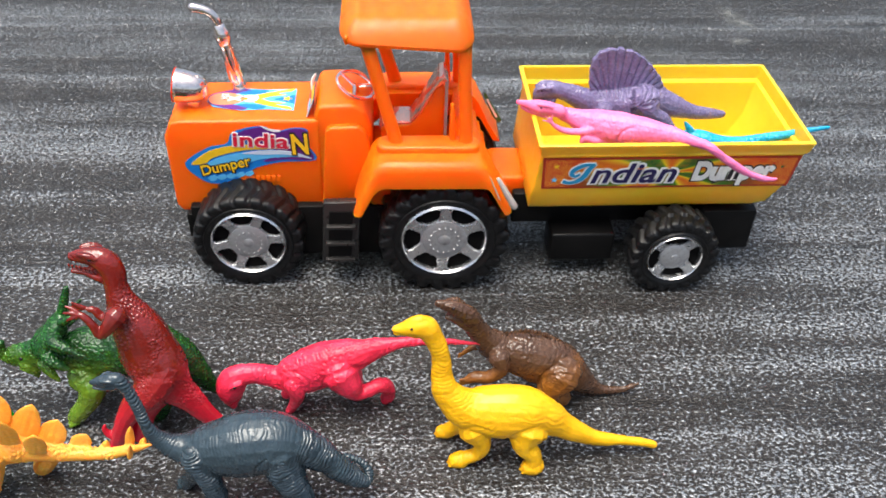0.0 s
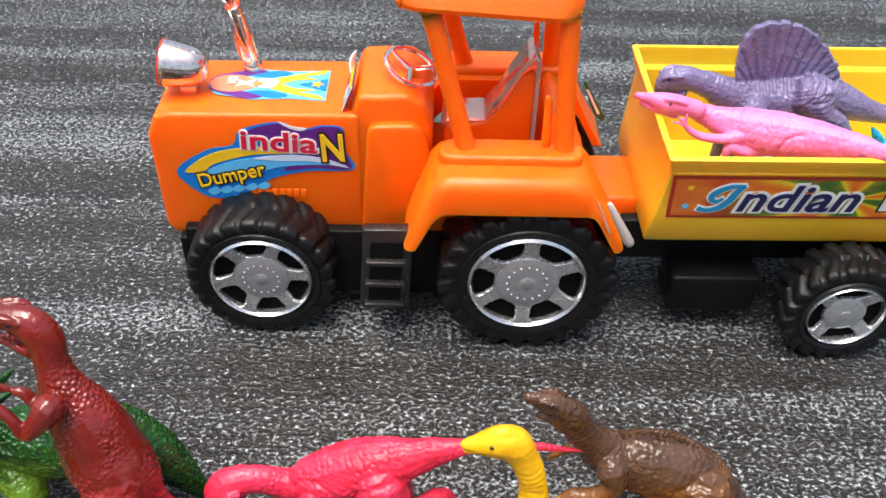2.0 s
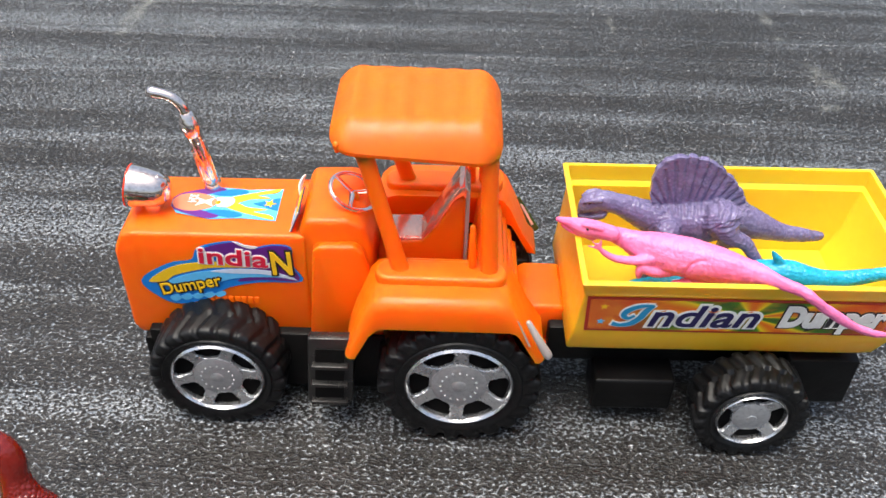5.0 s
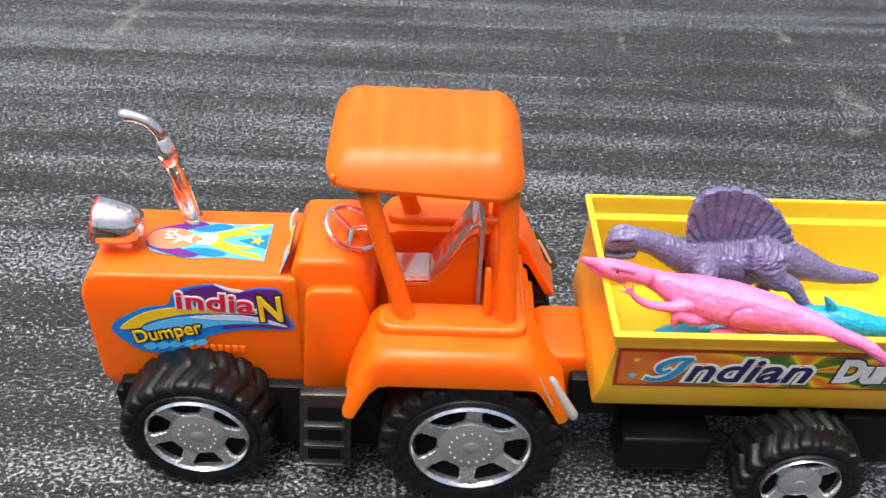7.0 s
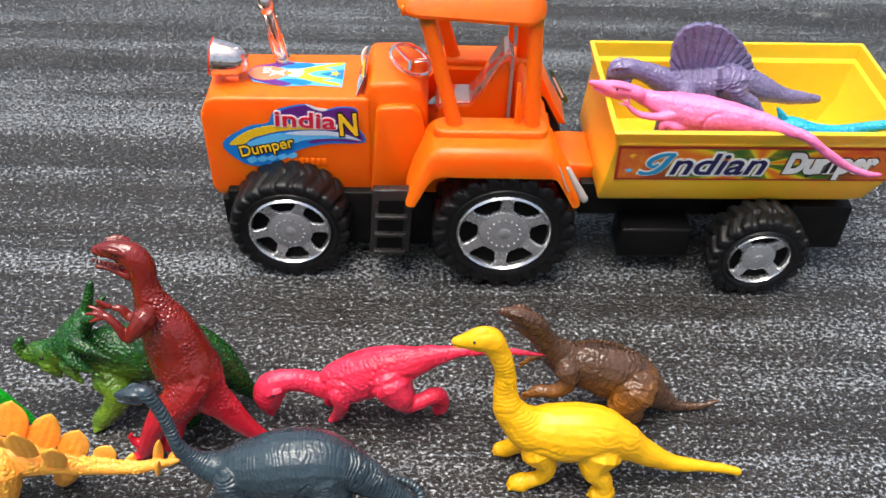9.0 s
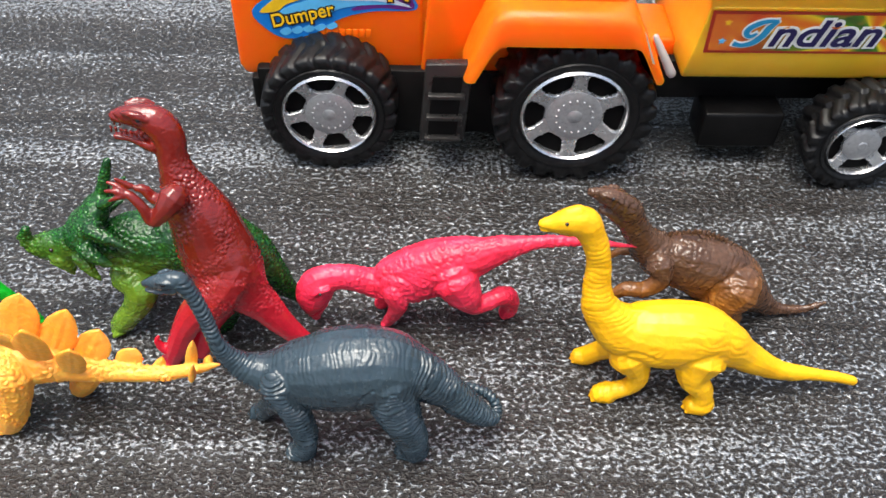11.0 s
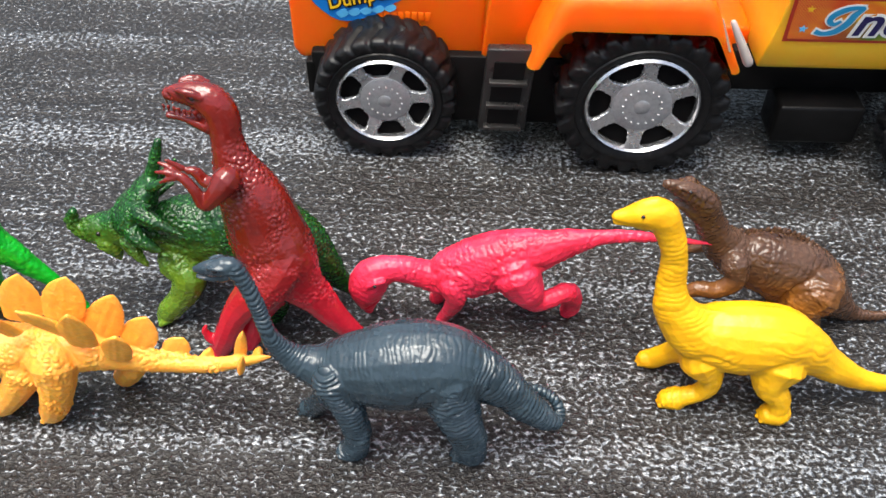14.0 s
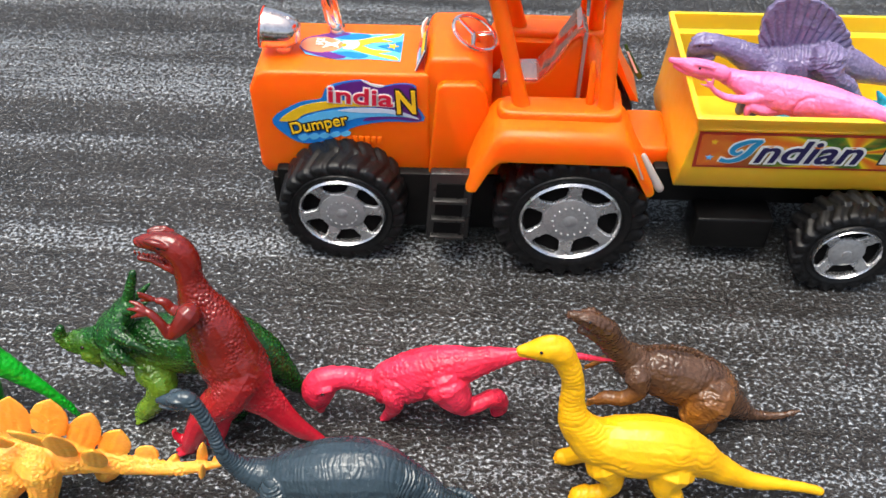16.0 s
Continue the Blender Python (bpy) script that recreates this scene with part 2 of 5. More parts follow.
    relief(t, b, grain, 0.9, 0.0022, first)
    return m


SHEET = mat_sheet()
EYE, _t, _b = shader("eye_paint", (0.012, 0.008, 0.008), 0.15)


# ---- mesh helpers ----
def hang(ob, parent):
    ob.parent = parent
    ob.matrix_parent_inverse = Matrix.Translation(-parent.location)


def part(name, bm, material, parent=None, label="", smooth=True):
    me = bpy.data.meshes.new(name)
    bmesh.ops.recalc_face_normals(bm, faces=bm.faces)
    for f in bm.faces:
        f.smooth = smooth
    bm.to_mesh(me)
    bm.free()
    for m in (material if isinstance(material, (list, tuple)) else (material,)):
        me.materials.append(m)
    if smooth:
        me.set_sharp_from_angle(angle=radians(38))
    ob = new(name, me)
    if parent:
        hang(ob, parent)
    return tagged(ob, label)


def box(x0, x1, y0, y1, z0, z1, bevel=0.0, steps=2, bm=None):
    bm = bm or bmesh.new()
    made = bmesh.ops.create_cube(bm, size=1)["verts"]
    for v in made:
        v.co = Vector(((x0 + x1) / 2 + v.co.x * (x1 - x0), (y0 + y1) / 2 + v.co.y * (y1 - y0), (z0 + z1) / 2 + v.co.z * (z1 - z0)))
    if bevel:
        edges = {e for v in made for e in v.link_edges}
        bmesh.ops.bevel(bm, geom=list(edges), offset=bevel, segments=steps, profile=0.5, affect="EDGES")
    return bm


def prism(outline, y0, y1, bevel=0.0, steps=2, bm=None):
    """A side outline of (x, z) drawn out across the vehicle from y0 to y1."""
    bm = bm or bmesh.new()
    a = [bm.verts.new((x, y0, z)) for x, z in outline]
    b = [bm.verts.new((x, y1, z)) for x, z in outline]
    faces = [bm.faces.new(a), bm.faces.new(b[::-1])]
    for k in range(len(a)):
        faces.append(bm.faces.new((a[k - 1], a[k], b[k], b[k - 1])))
    bmesh.ops.recalc_face_normals(bm, faces=faces)
    if bevel:
        bmesh.ops.bevel(bm, geom=list({e for f in faces for e in f.edges}), offset=bevel, segments=steps, profile=0.5, affect="EDGES")
    return bm


def smooth_line(points, steps=4):
    """A line through the points, with as many numbers each as they have."""
    p = [points[0], *points, points[-1]]
    out = []
    for k in range(1, len(p) - 2):
        a, b, c, d = (np.array(q, float) for q in p[k - 1:k + 3])
        for s in range(steps):
            u = s / steps
            out.append(0.5 * (2 * b + (c - a) * u + (2 * a - 5 * b + 4 * c - d) * u * u + (3 * b - a - 3 * c + d) * u ** 3))
    return out + [np.array(points[-1], float)]


def tube(bm, points, sides=12, steps=4, wide=1.0, unit=0.001, blunt=True):
    """A round limb along points of (x, y, z, radius); wide scales it across the y axis."""
    line = smooth_line(points, steps)
    if blunt:
        for first in (True, False):
            end, nxt = (line[0], line[1]) if first else (line[-1], line[-2])
            way = (end[:3] - nxt[:3]) / (np.linalg.norm(end[:3] - nxt[:3]) + 1e-9)
            caps = [np.r_[end[:3] + way * end[3] * off, end[3] * size] for off, size in ((0.6, 0.8), (0.95, 0.32))]
            line = [caps[1], caps[0], *line] if first else [*line, caps[0], caps[1]]
    side, rings = None, []
    for k, p in enumerate(line):
        way = Vector(line[min(k + 1, len(line) - 1)][:3] - line[max(k - 1, 0)][:3]).normalized()
        ref = Vector((0, 1, 0)) if side is None else side
        side = (ref - way * ref.dot(way)).normalized()
        up = way.cross(side)
        ring = []
        for n in range(sides):
            a = 2 * math.pi * n / sides
            d = (side * math.cos(a) * wide + up * math.sin(a)) * p[3]
            ring.append(bm.verts.new((Vector(p[:3]) + d) * unit))
        rings.append(ring)
    for a, b in zip(rings, rings[1:]):
        for n in range(sides):
            bm.faces.new((a[n - 1], a[n], b[n], b[n - 1]))
    bm.faces.new(rings[0][::-1])
    bm.faces.new(rings[-1])


def lathe(profile, sides=48, bm=None, at=(0, 0, 0), closed=True):
    """Turned about the y axis: profile of (radius, y)."""
    bm = bm or bmesh.new()
    rings = []
    for n in range(sides):
        a = 2 * math.pi * n / sides
        rings.append([bm.verts.new((at[0] + r * math.cos(a), at[1] + y, at[2] + r * math.sin(a))) for r, y in profile])
    count = len(profile)
    for n in range(sides):
        a, b = rings[n - 1], rings[n]
        for k in range(count if closed else count - 1):
            bm.faces.new((a[k], a[(k + 1) % count], b[(k + 1) % count], b[k]))
    return bm


def flat(outline, y, thick=0.00025, bm=None):
    """A thin printed piece facing the near side: outline of (x, z)."""
    return prism(outline, y - thick, y, 0, 1, bm)


def words(text, size, material, parent, name, x, z, y, turn=0.0, slant=0.0, fat=0.0, width=1.0, thick=0.0002, top=False):
    """A word lying on the near side of a thing (or on its top), its lower left corner at (x, z)."""
    cu = bpy.data.curves.new(name, "FONT")
    cu.body, cu.size, cu.offset, cu.extrude, cu.shear = text, size, fat, thick, slant
    holder = bpy.data.objects.new(name, cu)
    scene.collection.objects.link(holder)
    me = bpy.data.meshes.new_from_object(holder.evaluated_get(bpy.context.evaluated_depsgraph_get()))
    bpy.data.objects.remove(holder)
    if top:
        m = Matrix.Translation((x, z, y)) @ Matrix.Rotation(turn, 4, "Z")
    else:
        m = Matrix.Translation((x, y, z)) @ Matrix.Rotation(-turn, 4, "Y") @ Matrix.Rotation(radians(90), 4, "X")
    me.transform(m @ Matrix.Diagonal((width, 1, 1, 1)))
    me.materials.clear()
    me.materials.append(material)
    ob = new(name, me)
    hang(ob, parent)
    return ob


from mathutils.bvhtree import BVHTree


def figure(name, build, material, label, eyes=(), voxel=0.0005, rounds=3, grooves=(), lumps=0.35, creases=(), scales=None, group="toy dinosaurs"):
    """A moulded toy animal: limbs melted into one skin, with folds, scales and painted eyes.
    grooves: (side line of x, z; reach; depth). creases: (spine, spacing, depth), folds across a limb. scales: (size, depth, spines)."""
    bm = bmesh.new()
    build(bm)
    bmesh.ops.recalc_face_normals(bm, faces=bm.faces)
    me = bpy.data.meshes.new(name)
    bm.to_mesh(me)
    bm.free()
    rough = bpy.data.objects.new(name, me)
    scene.collection.objects.link(rough)
    melt = rough.modifiers.new("melt", "REMESH")
    melt.mode, melt.voxel_size = "VOXEL", voxel
    soft = rough.modifiers.new("soft", "SMOOTH")
    soft.factor, soft.iterations = 0.5, rounds
    made = bpy.data.meshes.new_from_object(rough.evaluated_get(bpy.context.evaluated_depsgraph_get()))
    bpy.data.objects.remove(rough)
    bm = bmesh.new()
    bm.from_mesh(made)
    bm.normal_update()
    at = np.array([v.co for v in bm.verts]) * 1000
    slow = np.array([noise.noise(v.co * 95) for v in bm.verts])
    push = (slow + 0.5 * np.array([noise.noise(v.co * 230) for v in bm.verts])) * lumps
    patch = np.clip(0.75 + 1.3 * slow, 0.3, 1.0)
    if creases:
        best, fold = np.full(len(at), 1.9), np.zeros(len(at))
        wob = np.array([noise.noise(v.co * 150) for v in bm.verts]) * 1.05
        for spine, spacing, depth in creases:
            line = np.array(smooth_line(spine, 6))
            long = np.r_[0, np.cumsum(np.linalg.norm(np.diff(line[:, :3], axis=0), axis=1))]
            for k, p in enumerate(line):
                way = line[min(k + 1, len(line) - 1), :3] - line[max(k - 1, 0), :3]
                way = way / np.linalg.norm(way)
                off = at - p[:3]
                rel = np.sqrt((off ** 2).sum(1)) / p[3]
                hit = rel < best
                best[hit] = rel[hit]
                run = (long[k] + off[hit] @ way) / spacing + wob[hit]
                fold[hit] = depth * (np.abs(np.sin(np.pi * run)) ** 0.7 - 0.6)
        push += fold * patch
    if scales:
        # scales keep to the trunk and limbs whose spines are given, and come and go in patches
        size, depth, spines = scales
        inside = np.zeros(len(at))
        for spine in spines:
            for p in smooth_line(spine, 4):
                inside = np.maximum(inside, np.clip((1.45 - np.sqrt(((at - p[:3]) ** 2).sum(1)) / (p[3] + 0.4)) / 0.25, 0, 1))
        cell = np.array([(lambda d: d[1] - d[0])(noise.voronoi(v.co * (1000 / size))[0]) for v in bm.verts])
        push += depth * (np.clip(cell * 2.4, 0, 1) - 0.55) * np.clip(0.5 + 1.7 * slow, 0.05, 1.0) * inside
    for line, reach, depth in grooves:
        # creases run through both flanks: only their place seen from the side counts
        near = np.full(len(at), 1e9)
        for (x0, z0), (x1, z1) in zip(line, line[1:]):
            u = np.clip(((at[:, 0] - x0) * (x1 - x0) + (at[:, 2] - z0) * (z1 - z0)) / ((x1 - x0) ** 2 + (z1 - z0) ** 2), 0, 1)
            near = np.minimum(near, np.hypot(at[:, 0] - x0 - u * (x1 - x0), at[:, 2] - z0 - u * (z1 - z0)))
        push -= depth * np.exp(-(near / reach) ** 2)
    for v, d in zip(bm.verts, push):
        v.co += v.normal * float(d) * 0.001
    tree = BVHTree.FromBMesh(bm)
    for x, y, z, r in eyes:
        hit = tree.ray_cast(Vector((x, y - 60, z)) * 0.001, Vector((0, 1, 0)))[0]
        y = hit.y * 1000 + r * 0.25 if hit else y
        n = len(bm.faces)
        bmesh.ops.create_icosphere(bm, subdivisions=2, radius=r * 0.001, matrix=Matrix.Translation(Vector((x, y, z)) * 0.001))
        bm.faces.ensure_lookup_table()
        for f in bm.faces[n:]:
            f.material_index = 1
    for f in bm.faces:
        f.smooth = True
    made.materials.clear()
    made.materials.append(material)
    made.materials.append(EYE)
    bm.to_mesh(made)
    bm.free()
    return tagged(new(name, made), label, "toy dinosaur", group)


# ---- ground ----
bm = bmesh.new()
bmesh.ops.create_grid(bm, x_segments=8, y_segments=8, size=2)
tagged(part("ground", bm, SHEET), "black embossed plastic sheet, sky glints on its grain coloured pale", "ground", kind="structure")

# ---- the tractor ----
MID = 0.5075     # the middle line of tractor and trailer


def both(y):
    return y, 2 * MID - y


tractor = tagged(new("toy_tractor"), "orange plastic toy tractor with canopy, stickers and plated rims", "toy tractor")
tractor.location = (-0.06, MID, 0)

# hood, cowl and floor
part("hood", prism(((-0.172, 0.0445), (-0.1755, 0.05), (-0.1755, 0.102), (-0.171, 0.1125), (-0.165, 0.1142), (-0.078, 0.1152), (-0.078, 0.046)),
                   *both(0.4825), 0.0022, 3), ORANGE, tractor, "smooth orange engine hood")
for k in range(8):
    part("rib", box(-0.1315 + 0.0034 * k, -0.1287 + 0.0034 * k, 0.4820, 0.4832, 0.0685, 0.0735, 0.0004, 2), VENT, tractor)
part("cowl", prism(((-0.081, 0.046), (-0.0815, 0.117), (-0.0785, 0.1245), (-0.056, 0.1255), (-0.0485, 0.121), (-0.045, 0.108), (-0.045, 0.046)),
                   *both(0.4835), 0.003, 3), ORANGE, tractor)
for y0, y1 in ((0.4785, 0.485), (2 * MID - 0.485, 2 * MID - 0.4785)):
    part("side_panel", prism(((-0.0795, 0.0455), (-0.0745, 0.109), (-0.0715, 0.112), (-0.0535, 0.1128), (-0.049, 0.1085), (-0.046, 0.095), (-0.0555, 0.0455)), y0, y1, 0.0018, 3), ORANGE, tractor)
part("cab_floor", box(-0.047, 0.026, 0.479, 2 * MID - 0.479, 0.05, 0.079, 0.002), ORANGE, tractor)
part("rear_wall", prism(((0.006, 0.075), (0.008, 0.104), (0.012, 0.108), (0.0165, 0.104), (0.031, 0.062), (0.028, 0.06)), *both(0.474), 0.0012, 2), ORANGE, tractor)
for k in range(4):
    part("rib", prism(((0.0185 + 0.0032 * k, 0.1015 - 0.0085 * k), (0.0215 + 0.0032 * k, 0.1005 - 0.0085 * k), (0.0225 + 0.0032 * k, 0.0945 - 0.0085 * k), (0.019 + 0.0032 * k, 0.0955 - 0.0085 * k)), 0.481, 2 * MID - 0.481, 0.001, 2), ORANGE, tractor)


def fender(near):
    outer, inner = (0.4475, 0.4815) if near else (2 * MID - 0.4475, 2 * MID - 0.4815)
    bm = bmesh.new()
    top = ((-0.0575, 0.064), (-0.0535, 0.078), (-0.0455, 0.0985), (-0.0415, 0.103), (-0.036, 0.1048), (0.017, 0.1048), (0.0225, 0.103), (0.0265, 0.098), (0.0345, 0.081), (0.0435, 0.066))
    low = ((0.0385, 0.0668), (0.0295, 0.0835), (0.0275, 0.0862), (0.0245, 0.0874), (-0.037, 0.0874), (-0.0405, 0.0865), (-0.0445, 0.082), (-0.052, 0.066))
    prism(top + low, min(outer, inner), max(outer, inner), 0, 1, bm)
    edges = [e for e in bm.edges if abs(e.verts[0].co.y - outer) < 1e-5 and abs(e.verts[1].co.y - outer) < 1e-5 and max(v.co.z for v in e.verts) > 0.0635]
    outline = {(round(x, 5), round(z, 5)) for x, z in top}
    edges = [e for e in edges if all((round(v.co.x, 5), round(v.co.z, 5)) in outline for v in e.verts)]
    bmesh.ops.bevel(bm, geom=edges, offset=0.006, segments=4, profile=0.5, affect="EDGES")
    return part("fender", bm, ORANGE, tractor)


fender(True)
fender(False)

# cab: rails, posts, canopy
for side in (1, -1):
    def across(y):
        return MID + side * (y - MID)
    y0, y1 = sorted((across(0.4612), across(0.4765)))
    bm = bmesh.new()
    half = (y1 - y0) / 2
    plan = [(0.0225 - half + half * math.cos(a), (y0 + y1) / 2 + half * math.sin(a)) for a in np.linspace(-math.pi / 2, math.pi / 2, 9)]
    plan += [(-0.0425 + half - half * math.cos(a), (y0 + y1) / 2 + half * math.sin(a)) for a in np.linspace(math.pi / 2, -math.pi / 2, 9)]
    low, up = ([bm.verts.new((x, y, z)) for x, y in plan] for z in (0.1035, 0.1088))
    bm.faces.new(low[::-1])
    lid = bm.faces.new(up)
    for k in range(len(plan)):
        bm.faces.new((low[k - 1], low[k], up[k], up[k - 1]))
    bmesh.ops.bevel(bm, geom=list(lid.edges), offset=0.0022, segments=3, profile=0.5, affect="EDGES")
    part("base_rail", bm, ORANGE, tractor)
    for foot, head, r in (((-0.0295, 0.4695, 0.106), (-0.0475, 0.478, 0.173), 4.3), ((0.0135, 0.4695, 0.106), (0.0105, 0.479, 0.173), 4.3)):
        bm = bmesh.new()
        f, t = (np.array((p[0], across(p[1]), p[2])) * 1000 for p in (foot, head))
        tube(bm, [(*f, r + 0.9), (*(f * 0.93 + t * 0.07), r), (*(f * 0.5 + t * 0.5), r - 0.2), (*(f * 0.08 + t * 0.92), r), (*(f * 0.05 + t * 0.95), r + 0.6)], 16, 3, 0.85)
        part("post", bm, ORANGE, tractor)
    bm = bmesh.new()
    tube(bm, [(5.5, across(0.472) * 1000, 103, 2.2), (5, across(0.472) * 1000, 118, 2.0), (4.5, across(0.4735) * 1000, 132, 1.4)], 10, 3)
    part("seat_strut", bm, ORANGE, tractor)


def canopy():
    bm = bmesh.new()
    nx, ny = 38, 26
    x0, x1, y0, y1 = -0.0625, 0.0165, 0.4715, 2 * MID - 0.4715
    def height(u, v):
        # rolled edges, a slight crown and shallow ribs running along the tractor's width
        ex, ey = min(u, 1 - u) * (x1 - x0), min(v, 1 - v) * (y1 - y0)
        drop = 0.011 * max(0, 1 - ex / 0.010) ** 2 + 0.0145 * max(0, 1 - ey / 0.015) ** 2.2
        rib = 0.0005 * math.cos(u * 2 * math.pi * 7) * min(1, ey / 0.02) * min(1, ex / 0.01)
        return 0.1835 + 0.0015 * (1 - (2 * v - 1) ** 2) - min(drop, 0.0145) * (0.66 + 0.34 * u) + rib
    shells = []
    for down in (0, 0.0022):
        grid = []
        for j in range(ny + 1):
            v = 0.5 - 0.5 * math.cos(math.pi * j / ny)
            row = []
            for i in range(nx + 1):
                u = i / nx
                k = 1 - down * 9
                # rounded corners in plan
                x, y = x0 + (x1 - x0) * u, y0 + (y1 - y0) * v
                cx, cy = max(x0 + 0.012, min(x, x1 - 0.012)), max(y0 + 0.012, min(y, y1 - 0.012))
                d = math.hypot(x - cx, y - cy)
                if d > 0.012:
                    x, y = cx + (x - cx) * 0.012 / d, cy + (y - cy) * 0.012 / d
                xm, ym = (x0 + x1) / 2, (y0 + y1) / 2
                row.append(bm.verts.new((xm + (x - xm) * k, ym + (y - ym) * k, height(u, v) - down)))
            grid.append(row)
        for j in range(ny):
            for i in range(nx):
                bm.faces.new((grid[j][i], grid[j][i + 1], grid[j + 1][i + 1], grid[j + 1][i]))
        shells.append(grid)
    a, b = shells
    rim = lambda g: g[0][:] + [r[-1] for r in g[1:]] + g[-1][-2::-1] + [r[0] for r in g[-2:0:-1]]
    ra, rb = rim(a), rim(b)
    for k in range(len(ra)):
        bm.faces.new((ra[k - 1], ra[k], rb[k], rb[k - 1]))
    part("canopy", bm, ORANGE, tractor, "orange canopy with rolled edges and shallow ribs")


canopy()
bm = bmesh.new()
tube(bm, [(-58.5, 475.5, 175.0, 1.8), (-58.5, 475.5, 171.8, 1.1)], 10, 2)
part("nub", bm, ORANGE, tractor, "moulding nub under the canopy edge")

# seat
seat = part("seat", prism(((-0.0385, 0.076), (-0.040, 0.1005), (-0.038, 0.1028), (-0.021, 0.1035), (-0.0145, 0.111), (-0.0045, 0.1285), (-0.0005, 0.1315), (0.0015, 0.129), (0.001, 0.076)), *both(0.4965), 0.0018, 3), ORANGE, tractor)
part("cushion", prism(((-0.0403, 0.097), (-0.0408, 0.1025), (-0.0385, 0.1043), (-0.0205, 0.105), (-0.0195, 0.1025), (-0.038, 0.1015), (-0.0392, 0.097)), *both(0.4975), 0.0008, 3), COPPER, seat, "worn coppery plated seat cushion")
part("backrest", prism(((-0.0205, 0.1052), (-0.0145, 0.1132), (-0.0055, 0.1305), (-0.0025, 0.1365), (0.0005, 0.1382), (0.0035, 0.1345), (0.0022, 0.126), (0.0018, 0.129), (-0.0005, 0.1318), (-0.0042, 0.129), (-0.0128, 0.112), (-0.0195, 0.103)), *both(0.4975), 0.0008, 3), COPPER, seat, "worn coppery plated seat back")
part("seat_edge", box(0.0012, 0.0032, 0.4968, 0.4995, 0.0785, 0.1345, 0.0006), PEG, seat, "pale scuffed rear edge of the seat")

# steering wheel
bm = bmesh.new()
tilt = Matrix.Translation((-0.0555, MID - 0.004, 0.1285)) @ Matrix.Rotation(radians(24), 4, "Y") @ Matrix.Rotation(radians(8), 4, "X")
ring = [(12.2 * math.cos(a), 12.2 * math.sin(a)) for a in np.linspace(0, 2 * math.pi, 33)]
tube(bm, [(x, y, 0, 1.15) for x, y in ring], 8, 1, blunt=False)
for a in (30, 150, 270):
    c, s = math.cos(radians(a)), math.sin(radians(a))
    tube(bm, [(0, 0, -1.2, 1.5), (6 * c, 6 * s, -0.6, 1.2), (11.8 * c, 11.8 * s, 0, 1.1)], 8, 2)
bmesh.ops.transform(bm, matrix=tilt, verts=bm.verts)
wheel_ring = part("steering_wheel", bm, PLATED, tractor, "plated steering wheel with three spokes")
bm = bmesh.new()
tube(bm, [(-51, MID * 1000 - 4, 112, 2.2), (-55, MID * 1000 - 4, 127, 1.7)], 10, 2)
part("column", bm, ORANGE, wheel_ring)

# headlight on the hood
bm = bmesh.new()
lathe(((0.0001, 0.0105), (0.004, 0.0103), (0.0075, 0.0085), (0.0098, 0.004), (0.0112, -0.003), (0.0118, -0.0085), (0.0121, -0.0105), (0.0117, -0.0118), (0.0105, -0.0112), (0.0001, -0.0108)), 36, bm)
turn = Matrix.Translation((-0.1578, MID - 0.004, 0.1268)) @ Matrix.Rotation(radians(-90), 4, "Z") @ Matrix.Rotation(radians(-8), 4, "X") @ Matrix.Diagonal((0.91, 0.92, 0.91, 1))
bmesh.ops.transform(bm, matrix=turn, verts=bm.verts)
lamp = part("headlight", bm, PLATED, tractor, "round plated headlight with a red rim")
bm = lathe(((0.0114, -0.0112), (0.0120, -0.0112), (0.0121, -0.0120), (0.0112, -0.0124), (0.0001, -0.0122), (0.0001, -0.0112)), 36)
bmesh.ops.transform(bm, matrix=turn, verts=bm.verts)
part("lens", bm, LENS, lamp, "red lens")
part("foot", box(-0.162, -0.154, MID - 0.008, MID, 0.1125, 0.1195, 0.0015), PLATED, lamp)

# exhaust
bm = bmesh.new()
tube(bm, [(-131, 522, 112, 4.7), (-132, 522, 118, 4.8)], 16, 2)
tube(bm, [(-132, 522, 117, 4.2), (-137.6, 522, 150, 4.0)], 16, 4)
tube(bm, [(-137.6, 522, 149, 4.6), (-138.4, 522, 153.8, 5.4), (-139.1, 522, 158, 4.0)], 16, 3)
tube(bm, [(-139, 522, 157.5, 2.9), (-140.4, 522, 163, 2.8), (-143.6, 522, 167.6, 2.7), (-148.4, 522, 170.2, 2.7), (-154, 522, 171.4, 3.1)], 12, 4)
pipe = part("exhaust", bm, PLATED, tractor, "plated exhaust pipe with a bent outlet")
for a in range(6):
    c, s = math.cos(a * math.pi / 3), math.sin(a * math.pi / 3)
    bm = bmesh.new()
    tube(bm, [(-133 + 3.9 * c, 522 + 3.9 * s, 122, 0.8), (-136.3 + 3.7 * c, 522 + 3.7 * s, 144, 0.8)], 6, 2)
    part("fin", bm, PLATED, pipe)

